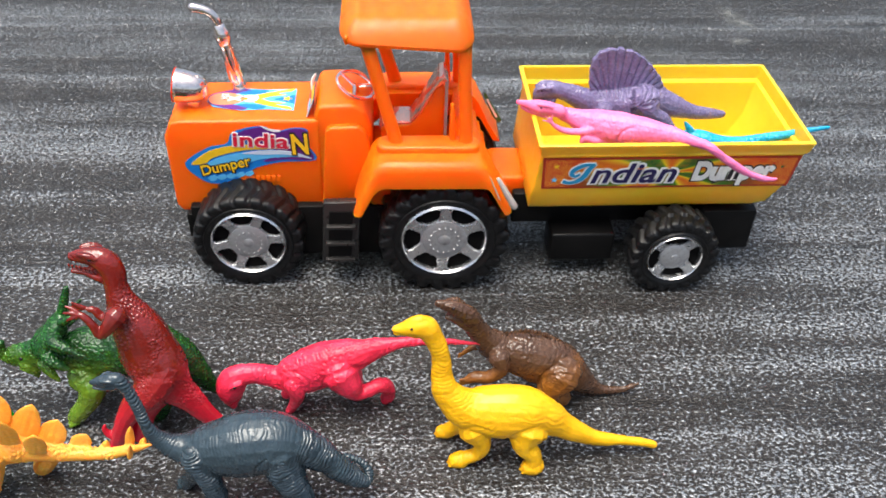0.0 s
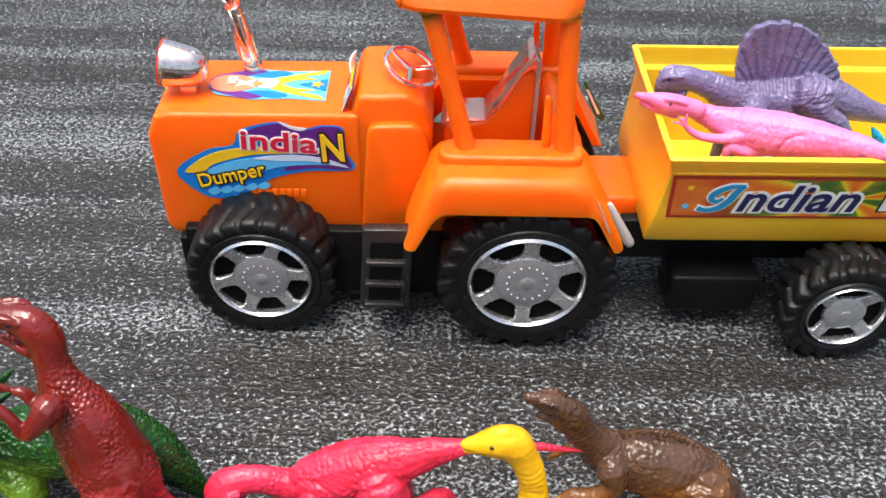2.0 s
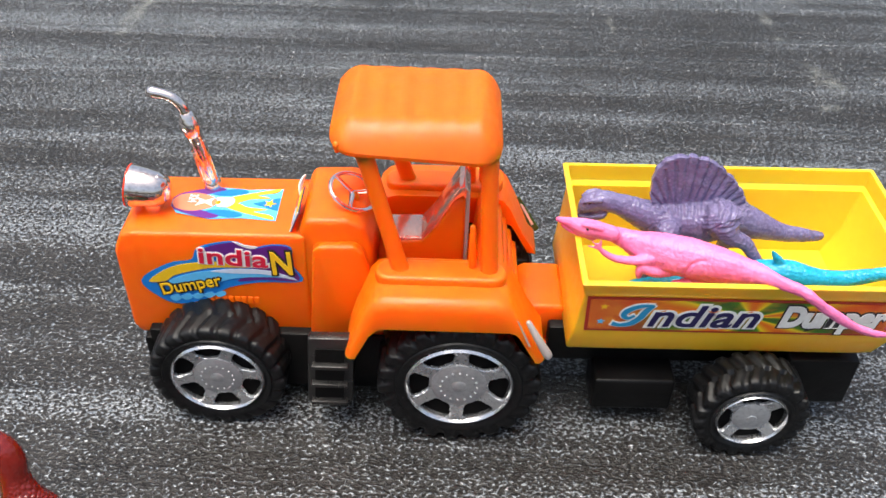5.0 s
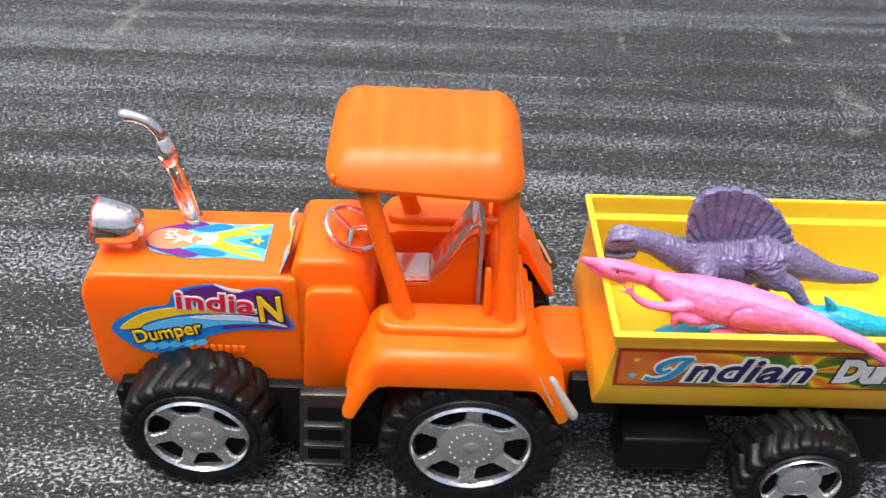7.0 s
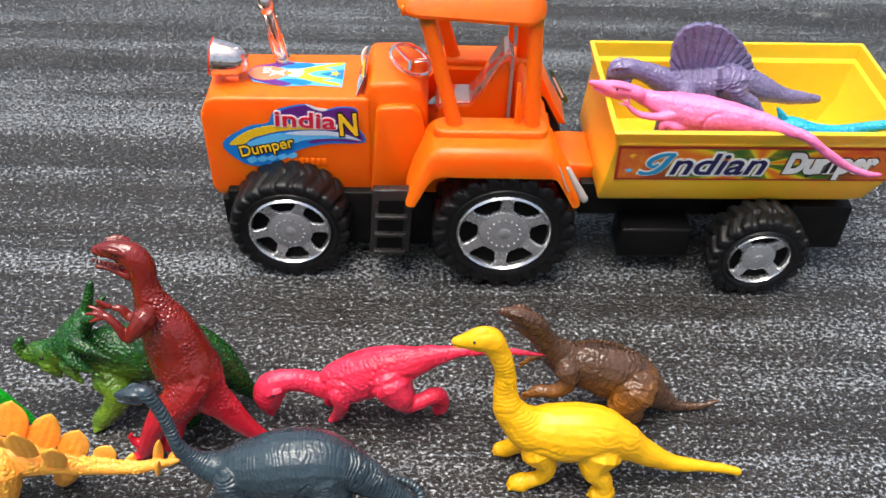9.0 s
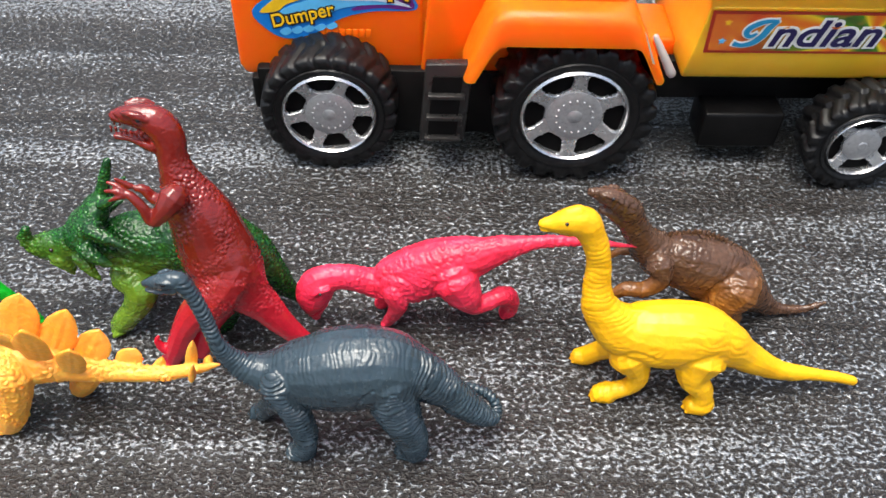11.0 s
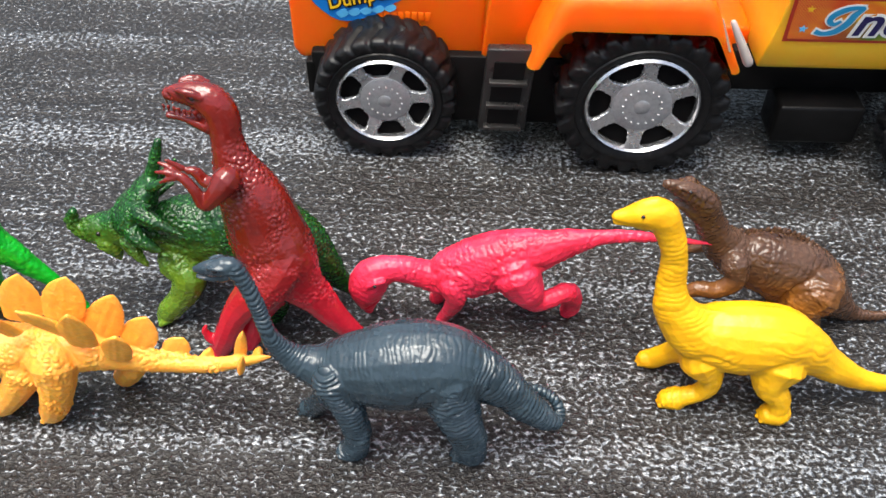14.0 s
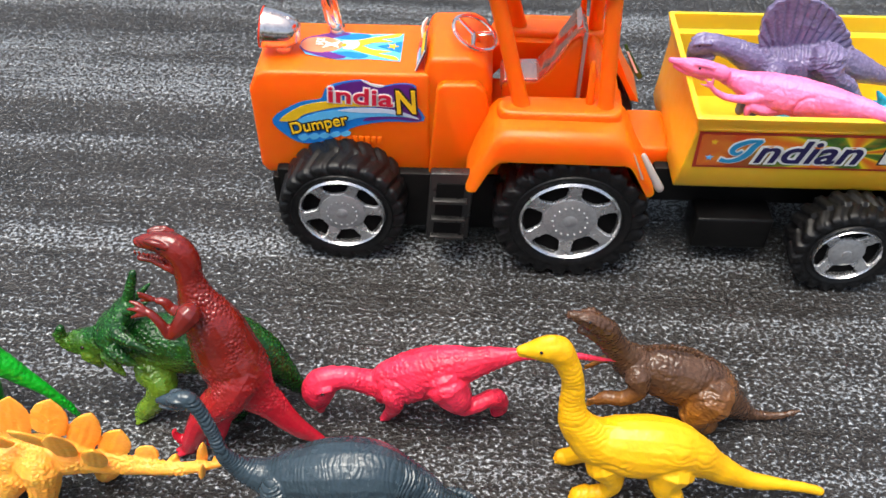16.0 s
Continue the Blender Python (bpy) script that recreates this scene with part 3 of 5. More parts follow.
# chassis, step, hitch
part("chassis", box(-0.166, 0.045, 0.477, 2 * MID - 0.477, 0.011, 0.052, 0.002), BLACK, tractor)
part("bumper", box(-0.1692, -0.164, 0.477, 2 * MID - 0.477, 0.026, 0.046, 0.0015), BLACK, tractor)
for r, x, z in ((0.005, -0.127, 0.0355), (0.006, 0.001, 0.0425)):
    bm = lathe(((0.0001, -0.042), (r, -0.042), (r, 0.042), (0.0001, 0.042)), 16, at=(x, MID, z))
    part("axle", bm, BLACK, tractor)
for near in (True, False):
    y0, y1 = (0.456, 0.482) if near else (2 * MID - 0.482, 2 * MID - 0.456)
    face = 0.4555 if near else 2 * MID - 0.4555
    panel = (y0, y0 + 0.006) if near else (y1 - 0.006, y1)
    step = part("step", prism(((-0.0795, 0.022), (-0.0765, 0.0705), (-0.0525, 0.071), (-0.0555, 0.022)), *panel, 0.0012, 2), STEP, tractor, "black moulded step, its three recesses shown by darker plates")
    part("bracket", box(-0.077, -0.056, y0 + 0.004, y1, 0.024, 0.043, 0.001), BLACK, step)
    for k in range(3):
        z = 0.027 + 0.0135 * k
        dx = 0.0008 * k
        # shade of a recess as colour: a darker plate on the uncut panel
        part("recess_shade", prism(((-0.0752 + dx, z), (-0.0745 + dx, z + 0.0098), (-0.0592 + dx, z + 0.0098), (-0.06 + dx, z)), face - 0.0002, face + 0.003, 0, 1), BLACK, step)
        part("tread", prism(((-0.0768 + dx, z - 0.0022), (-0.0768 + dx, z + 0.0002), (-0.0578 + dx, z + 0.0002), (-0.058 + dx, z - 0.0022)), face - 0.0034, face + 0.001, 0.0005, 2), STEP, step)
part("hitch", prism(((0.028, 0.042), (0.028, 0.062), (0.036, 0.067), (0.056, 0.067), (0.0585, 0.062), (0.0585, 0.05), (0.05, 0.042)), 0.489, 0.526, 0.0025, 3), ORANGE, tractor)
part("hitch_plate", box(0.03, 0.0605, 0.486, 0.529, 0.038, 0.0425, 0.001), ORANGE, tractor)
bm = bmesh.new()
tube(bm, [(33, 448.6, 94, 1.4), (38.2, 446.5, 85, 2.0), (43.6, 445.5, 75.5, 2.4)], 12, 3)
part("peg", bm, PEG, tractor, "worn greyish plastic peg")


# wheels
def wheel(parent, x, y, z, radius, rim, width, lugs, spokes, far=False, name="wheel", knob=0.07, duty=0.29):
    """Its outer face lies at y = 0 before it is set in place, the tyre behind it."""
    w, core = width, rim * 0.97
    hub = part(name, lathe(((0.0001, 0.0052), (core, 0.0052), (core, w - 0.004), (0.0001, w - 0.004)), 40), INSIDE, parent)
    hub.matrix_parent_inverse = Matrix.Translation(-parent.location)
    hub.matrix_basis = Matrix.Translation((x, y, z)) @ (Matrix.Rotation(math.pi, 4, "Z") if far else Matrix.Identity(4)) @ Matrix.Rotation(0.3 * x * 100, 4, "Y")
    b, tall = radius * (1 - knob), radius * knob
    shape = [(rim * 0.99, 0.0035), (rim * 1.03, 0.0016), (rim * 1.12, 0.0004), (rim * 1.17, 0.0), (rim * 1.19, 0.0008), (b * 0.84, 0.0008), (b * 0.86, 0.0006), (b * 0.885, 0.0008), (b * 0.92, 0.001), (b * 0.96, 0.0013), (b * 0.985, 0.002), (b * 0.997, 0.0032)]
    shape += [(b, y_) for y_ in np.linspace(0.005, w - 0.005, 9)] + [(r, w - y_) for r, y_ in shape[::-1]]
    around = lugs * 14
    bm, rings = bmesh.new(), []
    for n in range(around):
        a, ring = 2 * math.pi * n / around, []
        for r, yy in shape:
            # lugs slant from the shoulder to the middle, those of the two halves set half a step apart
            half = yy < w / 2
            inward = min(yy, w - yy) / w
            turn = (a * lugs / (2 * math.pi) + 1.3 * inward + 2.2 * max(0.0, 1 - r / b) + (0 if half else 0.5)) % 1.0
            lug = 0.5 + 0.5 * math.tanh(20 * (duty - abs(turn - 0.5)))
            reach = min(1.0, max(0.0, (r - b * 0.85) / (b * 0.06)))
            grow = tall * lug * reach
            side = -0.0012 * lug * max(0.0, min(1.0, (r - b * 0.85) / (b * 0.03))) * max(0.0, 1 - inward * 9)
            ring.append(bm.verts.new(((r + grow) * math.cos(a), yy + (side if half else -side), (r + grow) * math.sin(a))))
        rings.append(ring)
    for n in range(around):
        p, q = rings[n - 1], rings[n]
        for k in range(len(shape) - 1):
            bm.faces.new((p[k], p[k + 1], q[k + 1], q[k]))
    tyre = part("tyre", bm, TYRE, None, "black rubber tyre with slanting lugs")
    tyre.parent = hub
    # rim: outer ring and a face with rounded windows between the spokes
    ring = part("rim", lathe(((rim * 0.915, 0.004), (rim * 0.93, 0.0014), (rim * 0.97, 0.0), (rim * 1.01, 0.0012), (rim * 1.01, 0.0048), (rim * 0.93, 0.0048)), 60), CHROME, None, "shiny plated rim")
    ring.parent = hub
    bm = bmesh.new()
    count = 180
    rings = []
    for r in np.linspace(0.30, 0.95, 38):
        deep = 0.0024 + 0.0012 * math.cos((r - 0.35) * 5.5)
        rings.append((r, [bm.verts.new((rim * r * math.cos(2 * math.pi * n / count), deep, rim * r * math.sin(2 * math.pi * n / count))) for n in range(count)]))
    half = 0.14 if spokes > 5 else 0.19
    for (r, p), (q, o) in zip(rings, rings[1:]):
        rm = (r + q) / 2
        for n in range(count):
            a = 2 * math.pi * (n - 0.5) / count
            off = abs(((a * spokes / (2 * math.pi)) % 1.0) - 0.5) * 2 * math.pi / spokes     # angle from the nearest spoke's middle
            gaps = (rm * math.sin(min(off, 1.5)) - half, 0.93 - rm, rm - 0.56)
            if -math.log(sum(math.exp(-24 * g) for g in gaps)) < 0:
                bm.faces.new((p[n - 1], p[n], o[n], o[n - 1]))
    bmesh.ops.delete(bm, geom=[v for v in bm.verts if not v.link_faces], context="VERTS")
    for _ in range(4):
        bmesh.ops.smooth_vert(bm, verts=[v for v in bm.verts if v.is_boundary and 0.4 < Vector((v.co.x, v.co.z)).length / rim < 0.94], factor=0.5, use_axis_x=True, use_axis_z=True)
    for v in bm.verts:
        if v.is_boundary:
            v.co.y += 0.0005
    geom = bmesh.ops.extrude_face_region(bm, geom=bm.faces[:])
    for v in geom["geom"]:
        if isinstance(v, bmesh.types.BMVert):
            v.co.y += 0.0014
    face = part("spoke_face", bm, SPOKE, None, "plated spokes with rounded windows between them")
    face.parent = hub
    plate = part("hub_plate", lathe(((0.0001, 0.0016), (rim * 0.38, 0.0017), (rim * 0.46, 0.0021), (rim * 0.52, 0.0026), (rim * 0.52, 0.0045), (0.0001, 0.0045)), 48), HUBGREY, None, "dull grey speckled hub plate")
    plate.parent = hub
    for k in range(16 if spokes > 5 else 0):
        a = 2 * math.pi * k / 16
        bm = bmesh.new()
        bmesh.ops.create_icosphere(bm, subdivisions=1, radius=rim * 0.024, matrix=Matrix.Translation((rim * 0.34 * math.cos(a), 0.0014, rim * 0.36 * math.sin(a))))
        stud = part("stud", bm, HUBGREY)
        stud.parent = hub
    cap = part("hub_cap", lathe(((0.0001, 0.0011), (rim * 0.12, 0.0012), (rim * 0.15, 0.0017), (rim * 0.15, 0.003), (0.0001, 0.003)), 24), HUBGREY)
    cap.parent = hub
    return hub


wheel(tractor, -0.127, 0.457, 0.0362, 0.0362, 0.0246, 0.027, 22, 6, knob=0.04, duty=0.36)
wheel(tractor, -0.127, 2 * MID - 0.457, 0.0362, 0.0362, 0.0246, 0.027, 22, 6, True, knob=0.04, duty=0.36)
wheel(tractor, 0.001, 0.450, 0.0430, 0.0430, 0.0281, 0.031, 22, 6)
wheel(tractor, 0.001, 2 * MID - 0.450, 0.0430, 0.0430, 0.0281, 0.031, 22, 6, True)


# stickers of the tractor
def curvy(points, steps=5):
    p = [*points[-1:], *points, *points[:2]]
    out = []
    for k in range(1, len(p) - 2):
        a, b, c, d = (np.array(q, float) for q in p[k - 1:k + 3])
        for s in range(steps):
            u = s / steps
            out.append(tuple(0.5 * (2 * b + (c - a) * u + (2 * a - 5 * b + 4 * c - d) * u * u + (3 * b - a - 3 * c + d) * u ** 3)))
    return out


SIDE = 0.4825
side_art = part("side_sticker", flat(curvy(((-0.165, 0.0835), (-0.149, 0.0955), (-0.137, 0.0985), (-0.132, 0.107), (-0.1145, 0.1115), (-0.1055, 0.1075), (-0.095, 0.110), (-0.0855, 0.1085),
                                        (-0.0855, 0.097), (-0.0815, 0.086), (-0.103, 0.0845), (-0.120, 0.080), (-0.133, 0.0715), (-0.147, 0.0675), (-0.157, 0.0715)), 4), SIDE - 0.0003), INK["blue"], tractor, "blue and purple flame-shaped sticker with lettering", False)
part("purple_field", flat(curvy(((-0.130, 0.1045), (-0.1145, 0.1108), (-0.1055, 0.1068), (-0.095, 0.1093), (-0.0862, 0.108), (-0.0862, 0.097), (-0.083, 0.0865), (-0.100, 0.0865), (-0.115, 0.085), (-0.105, 0.093)), 4), SIDE - 0.0005), INK["purple"], side_art, "", False)
part("yellow_flame", flat(curvy(((-0.161, 0.0832), (-0.148, 0.0933), (-0.130, 0.0975), (-0.112, 0.0975), (-0.097, 0.0955), (-0.110, 0.0945), (-0.128, 0.0935), (-0.146, 0.0882), (-0.152, 0.0838)), 4), SIDE - 0.0007), INK["gold"], side_art, "", False)
part("blue_flame", flat(curvy(((-0.150, 0.0842), (-0.135, 0.0905), (-0.115, 0.0925), (-0.098, 0.0915), (-0.085, 0.0882), (-0.100, 0.0885), (-0.118, 0.0865), (-0.133, 0.0802), (-0.146, 0.0815)), 4), SIDE - 0.0007), INK["sky"], side_art, "", False)
part("pale_flame", flat(curvy(((-0.128, 0.0915), (-0.112, 0.0938), (-0.096, 0.0925), (-0.084, 0.0872), (-0.1, 0.0905), (-0.116, 0.0905)), 4), SIDE - 0.0009), INK["pale"], side_art, "", False)
part("white_mark", flat(curvy(((-0.1145, 0.1118), (-0.1085, 0.1095), (-0.102, 0.1085), (-0.105, 0.1072), (-0.11, 0.1085)), 3), SIDE - 0.0007), INK["white"], side_art, "", False)
for k in range(5):
    part("blue_tongue", flat(curvy(((-0.152 + 0.006 * k, 0.0722 + 0.0008 * k), (-0.1475 + 0.006 * k, 0.0745 + 0.0008 * k), (-0.146 + 0.006 * k, 0.0715 + 0.001 * k), (-0.1495 + 0.006 * k, 0.0695 + 0.001 * k)), 3), SIDE - 0.0006), INK["sky"], side_art, "", False)
words("india", 0.0146, INK["white"], side_art, "lettering_edge", -0.1335, 0.0972, SIDE - 0.0009, radians(-3), 0.0, 0.0009, 1.3)
words("india", 0.0146, INK["crimson"], side_art, "lettering", -0.1335, 0.0972, SIDE - 0.0013, radians(-3), 0.0, 0.00025, 1.3)
words("N", 0.0205, INK["black"], side_art, "lettering_edge", -0.0965, 0.0915, SIDE - 0.0014, radians(2), 0.0, 0.0017, 0.74)
words("N", 0.0205, INK["gold"], side_art, "lettering", -0.0965, 0.0915, SIDE - 0.0018, radians(2), 0.0, 0.0005, 0.74)
words("Dumper", 0.0105, INK["black"], side_art, "lettering_edge", -0.1552, 0.0745, SIDE - 0.0011, radians(14), 0.1, 0.0009, 0.93)
words("Dumper", 0.0105, INK["gold"], side_art, "lettering", -0.1552, 0.0745, SIDE - 0.0015, radians(14), 0.1, 0.0001, 0.93)


def top_piece(outline, z, material, parent, name, label=""):
    bm = bmesh.new()
    a = [bm.verts.new((x, y, z)) for x, y in outline]
    b = [bm.verts.new((x, y, z - 0.0003)) for x, y in outline]
    bm.faces.new(a)
    bm.faces.new(b[::-1])
    for k in range(len(a)):
        bm.faces.new((a[k - 1], a[k], b[k], b[k - 1]))
    return part(name, bm, material, parent, label, False)


TOP = 0.1153
top_art = top_piece(((-0.150, 0.5105), (-0.146, 0.516), (-0.128, 0.5215), (-0.112, 0.520), (-0.0945, 0.5215), (-0.0945, 0.4945), (-0.112, 0.496), (-0.128, 0.4945), (-0.146, 0.499), (-0.150, 0.505)), TOP, INK["sky"], tractor, "hood_sticker", "bright hood sticker with flames and a star")
for s in (1, -1):
    def cross(points):
        return curvy([(x, 0.508 + s * (y - 0.508)) for x, y in points], 4)
    top_piece(cross(((-0.150, 0.510), (-0.146, 0.5155), (-0.130, 0.521), (-0.124, 0.5185), (-0.136, 0.514), (-0.146, 0.511))), TOP + 0.0002, INK["purple"], top_art, "purple_flame")
    top_piece(cross(((-0.131, 0.5155), (-0.119, 0.520), (-0.112, 0.5175), (-0.122, 0.514))), TOP + 0.0003, INK["blue"], top_art, "blue_flame")
    top_piece(cross(((-0.128, 0.508), (-0.118, 0.5135), (-0.106, 0.518), (-0.096, 0.521), (-0.098, 0.5175), (-0.107, 0.515), (-0.1, 0.5128), (-0.11, 0.5115), (-0.117, 0.508))), TOP + 0.0004, INK["gold"], top_art, "yellow_flame")
top_piece(curvy(((-0.1498, 0.508), (-0.1465, 0.5138), (-0.137, 0.5155), (-0.128, 0.511), (-0.128, 0.505), (-0.137, 0.5005), (-0.1465, 0.5022)), 4), TOP + 0.0003, INK["salmon"], top_art, "salmon_field")
top_piece(((-0.108, 0.508), (-0.0948, 0.5135), (-0.0948, 0.5025)), TOP + 0.0003, INK["blue"], top_art, "blue_field")
star = [(-0.0995 + r * math.cos(a), 0.508 + r * math.sin(a)) for k in range(10) for r, a in (((0.0034, 0.0014)[k % 2], math.pi * k / 5),)]
top_piece(star, TOP + 0.0006, INK["gold"], top_art, "star")
top_piece(curvy(((-0.1375, 0.5115), (-0.133, 0.509), (-0.1285, 0.5115), (-0.13, 0.508), (-0.1285, 0.5045), (-0.133, 0.507), (-0.1375, 0.5045), (-0.136, 0.508)), 2), TOP + 0.0006, INK["white"], top_art, "white_cross")
top_piece(curvy(((-0.1275, 0.5115), (-0.119, 0.5118), (-0.118, 0.5075), (-0.121, 0.504), (-0.1265, 0.5045), (-0.1245, 0.508)), 3), TOP + 0.0006, INK["white"], top_art, "emblem")
words("324", 0.0062, INK["white"], top_art, "lettering", -0.1415, 0.5135, TOP + 0.0009, radians(-90), 0, 0.0001, 0.75, 0.0001, True)

def slope(y0, y1, ink, name, parent, u0=0.0, u1=1.0, lift=0.0, label=""):
    """A strip lying on the slope before the cowl, from u0 at its foot to u1 at its head."""
    foot, head, out = np.array((-0.0852, 0.1155)), np.array((-0.0803, 0.1275)), np.array((-0.93, 0.38))
    p, q = foot + (head - foot) * u0 + out * lift, foot + (head - foot) * u1 + out * lift
    o = out * 0.0005
    return part(name, prism((tuple(p), tuple(q), tuple(q + o), tuple(p + o)), y0, y1, 0, 1), INK[ink], parent, label, False)


dash = slope(0.4855, 0.5085, "navy", "dash_sticker", tractor, label="narrow dark blue sticker standing before the cowl")
slope(0.4855, 0.4864, "white", "white_edge", dash, 0.0, 1.0, 0.0006)
slope(0.4890, 0.5075, "gold", "gold_band", dash, 0.62, 0.85, 0.0006)
slope(0.4890, 0.5000, "sky", "blue_band", dash, 0.12, 0.4, 0.0006)
slope(0.5010, 0.5080, "crimson", "red_band", dash, 0.2, 0.5, 0.0006)
bm = bmesh.new()
tube(bm, [(-83.2, 508, 122, 0.7), (-83.4, 510.5, 125.5, 1.0), (-82.4, 512.5, 128.5, 1.0), (-81, 513.5, 130.5, 0.5)], 8, 3, 2.4)
part("curled_end", bm, INK["white"], dash, "curled white end of the sticker")
loose = part("fender_sticker", prism(((0.0305, 0.1005), (0.0318, 0.1012), (0.0375, 0.0915), (0.0445, 0.0795), (0.0428, 0.0768), (0.0375, 0.083)), 2 * MID - 0.4745, 2 * MID - 0.474, 0, 1), INK["green"], tractor, "loose green and white sticker curling off the fender", False)
part("white_stripe", prism(((0.0325, 0.0965), (0.0338, 0.0965), (0.0412, 0.0825), (0.0400, 0.0820)), 2 * MID - 0.4752, 2 * MID - 0.4748, 0, 1), INK["white"], loose, "", False)
part("fender_label", flat(((0.0268, 0.0975), (0.0280, 0.0962), (0.0352, 0.0795), (0.0338, 0.0800)), 0.4468), PEG, tractor, "worn pale label on the fender", False)

# ---- the trailer ----
trailer = tagged(new("toy_trailer"), "yellow plastic toy dump trailer with a printed side sticker", "toy trailer")
trailer.location = (0.145, MID, 0)
RIM, LOW = 0.1130, 0.0578
X0, X1, Y0, Y1 = 0.0575, 0.2325, 0.4565, 0.5585


def tub():
    """An open tub: outer shell, lip and inner shell, the rear wall leaning out, the lower edges folded in."""
    bm = bmesh.new()
    def ring(x0, x1, y0, y1, z, r=0.0012):
        out = []
        for cx, cy, a0 in ((x1 - r, y1 - r, 0), (x0 + r, y1 - r, 90), (x0 + r, y0 + r, 180), (x1 - r, y0 + r, 270)):
            for k in range(4):
                a = radians(a0 + 30 * k)
                out.append(bm.verts.new((cx + r * math.cos(a), cy + r * math.sin(a), z)))
        return out
    rings = [ring(0.0570, 0.2085, 0.4685, 0.5465, LOW), ring(0.0560, 0.2155, 0.4655, 0.5495, LOW + 0.004), ring(0.0580, 0.2250, 0.4635, 0.5515, 0.078), ring(0.0603, 0.2295, 0.4614, 0.5536, 0.1016),
             ring(X0 + 0.0018, X1 - 0.0015, Y0 + 0.0024, Y1 - 0.0024, 0.1046), ring(X0, X1, Y0, Y1, RIM - 0.0006), ring(X0 + 0.0006, X1 - 0.0006, Y0 + 0.0006, Y1 - 0.0006, RIM),
             ring(X0 + 0.0028, X1 - 0.0028, Y0 + 0.0028, Y1 - 0.0028, RIM), ring(X0 + 0.0032, X1 - 0.0032, Y0 + 0.0032, Y1 - 0.0032, 0.1035), ring(0.0632, 0.2268, 0.4642, 0.5508, 0.1028),
             ring(0.0605, 0.2222, 0.4660, 0.5490, 0.078), ring(0.0585, 0.2128, 0.4682, 0.5468, LOW + 0.0045)]
    for a, b in zip(rings, rings[1:]):
        for n in range(16):
            bm.faces.new((a[n - 1], a[n], b[n], b[n - 1]))
    bm.faces.new(rings[0][::-1])
    bm.faces.new(rings[-1])
    return bm


body = part("tub", tub(), YELLOW, trailer, "open yellow tub with a thick rim")
part("frame", box(0.049, 0.205, 0.483, 2 * MID - 0.483, 0.033, 0.0575, 0.0015), BLACK, trailer)
part("tow_bar", box(0.03, 0.075, 0.497, 0.518, 0.03, 0.039, 0.0012), BLACK, trailer)
part("side_box", box(0.0745, 0.1185, 0.4655, 0.49, 0.0125, 0.0355, 0.002, 3), BLACK, trailer, "black moulded side box")
part("side_box", box(0.0715, 0.1185, 2 * MID - 0.49, 2 * MID - 0.4665, 0.0135, 0.0365, 0.002, 3), BLACK, trailer)
part("rear_box", box(0.176, 0.2135, 0.467, 2 * MID - 0.467, 0.0195, 0.0525, 0.0015), BLACK, trailer)
part("axle", lathe(((0.0001, -0.05), (0.005, -0.05), (0.005, 0.05), (0.0001, 0.05)), 16, at=(0.155, MID, 0.0302)), BLACK, trailer)
wheel(trailer, 0.155, 0.4440, 0.0302, 0.0302, 0.0187, 0.024, 20, 4)
wheel(trailer, 0.155, 2 * MID - 0.4440, 0.0302, 0.0302, 0.0187, 0.024, 20, 4, True)

lean = Matrix.Translation((0.1445, 0.4626, 0.0885)) @ Matrix.Rotation(radians(4.6), 4, "X")


def on_wall(ob):
    """Lays a piece drawn round the origin onto the near wall."""
    ob.data.transform(lean)
    return ob


art = part("side_sticker", flat(((-0.0815, -0.0125), (-0.0825, 0.0125), (0.0835, 0.0125), (0.0805, -0.0125)), -0.0003), INK["red"], trailer, "red printed sticker with green rays and white-edged words", False)
field = part("ray_field", flat(((-0.0798, -0.0108), (-0.0808, 0.0108), (0.0815, 0.0108), (0.0787, -0.0108)), -0.0006), RAYS, art, "", False)
pieces = [art, field]
def ribbon(points, y, thick=0.0002, more=0.0):
    """A drawn stroke of changing width: points of (x, z, half width)."""
    bm, rows = bmesh.new(), []
    line = smooth_line(points, 5)
    for k, p in enumerate(line):
        way = line[min(k + 1, len(line) - 1)][:2] - line[max(k - 1, 0)][:2]
        way = way / np.linalg.norm(way)
        h = p[2] + more
        c = p[:2] + way * more * ((k == len(line) - 1) - (k == 0))
        l, r = c + np.array((-way[1], way[0])) * h, c - np.array((-way[1], way[0])) * h
        rows.append([bm.verts.new(q) for q in ((l[0], y - thick, l[1]), (r[0], y - thick, r[1]), (r[0], y, r[1]), (l[0], y, l[1]))])
    for a, c in zip(rows, rows[1:]):
        for n in range(4):
            bm.faces.new((a[n - 1], a[n], c[n], c[n - 1]))
    bm.faces.new(rows[0])
    bm.faces.new(rows[-1][::-1])
    return bm


for kind, ink, more, y in (("lettering_edge", "white", 0.0008, -0.0008), ("lettering", "azure", 0.0, -0.0012)):
    for k, stroke in enumerate((((-0.0492, 0.0075, 0.0007), (-0.0525, 0.0037, 0.0016), (-0.0548, -0.0014, 0.0017), (-0.0588, -0.0057, 0.0015), (-0.0642, -0.0072, 0.0011), (-0.0682, -0.006, 0.0013)),
                                ((-0.0494, 0.0077, 0.0007), (-0.056, 0.007, 0.0012), (-0.0617, 0.0038, 0.0015), (-0.0633, 0.0003, 0.0014), (-0.0608, -0.0018, 0.0010), (-0.0579, 0.0002, 0.0007)))):
        pieces.append(part(kind, ribbon(stroke, y - 0.00015 * k, 0.0002, more), INK[ink], art, "", False))
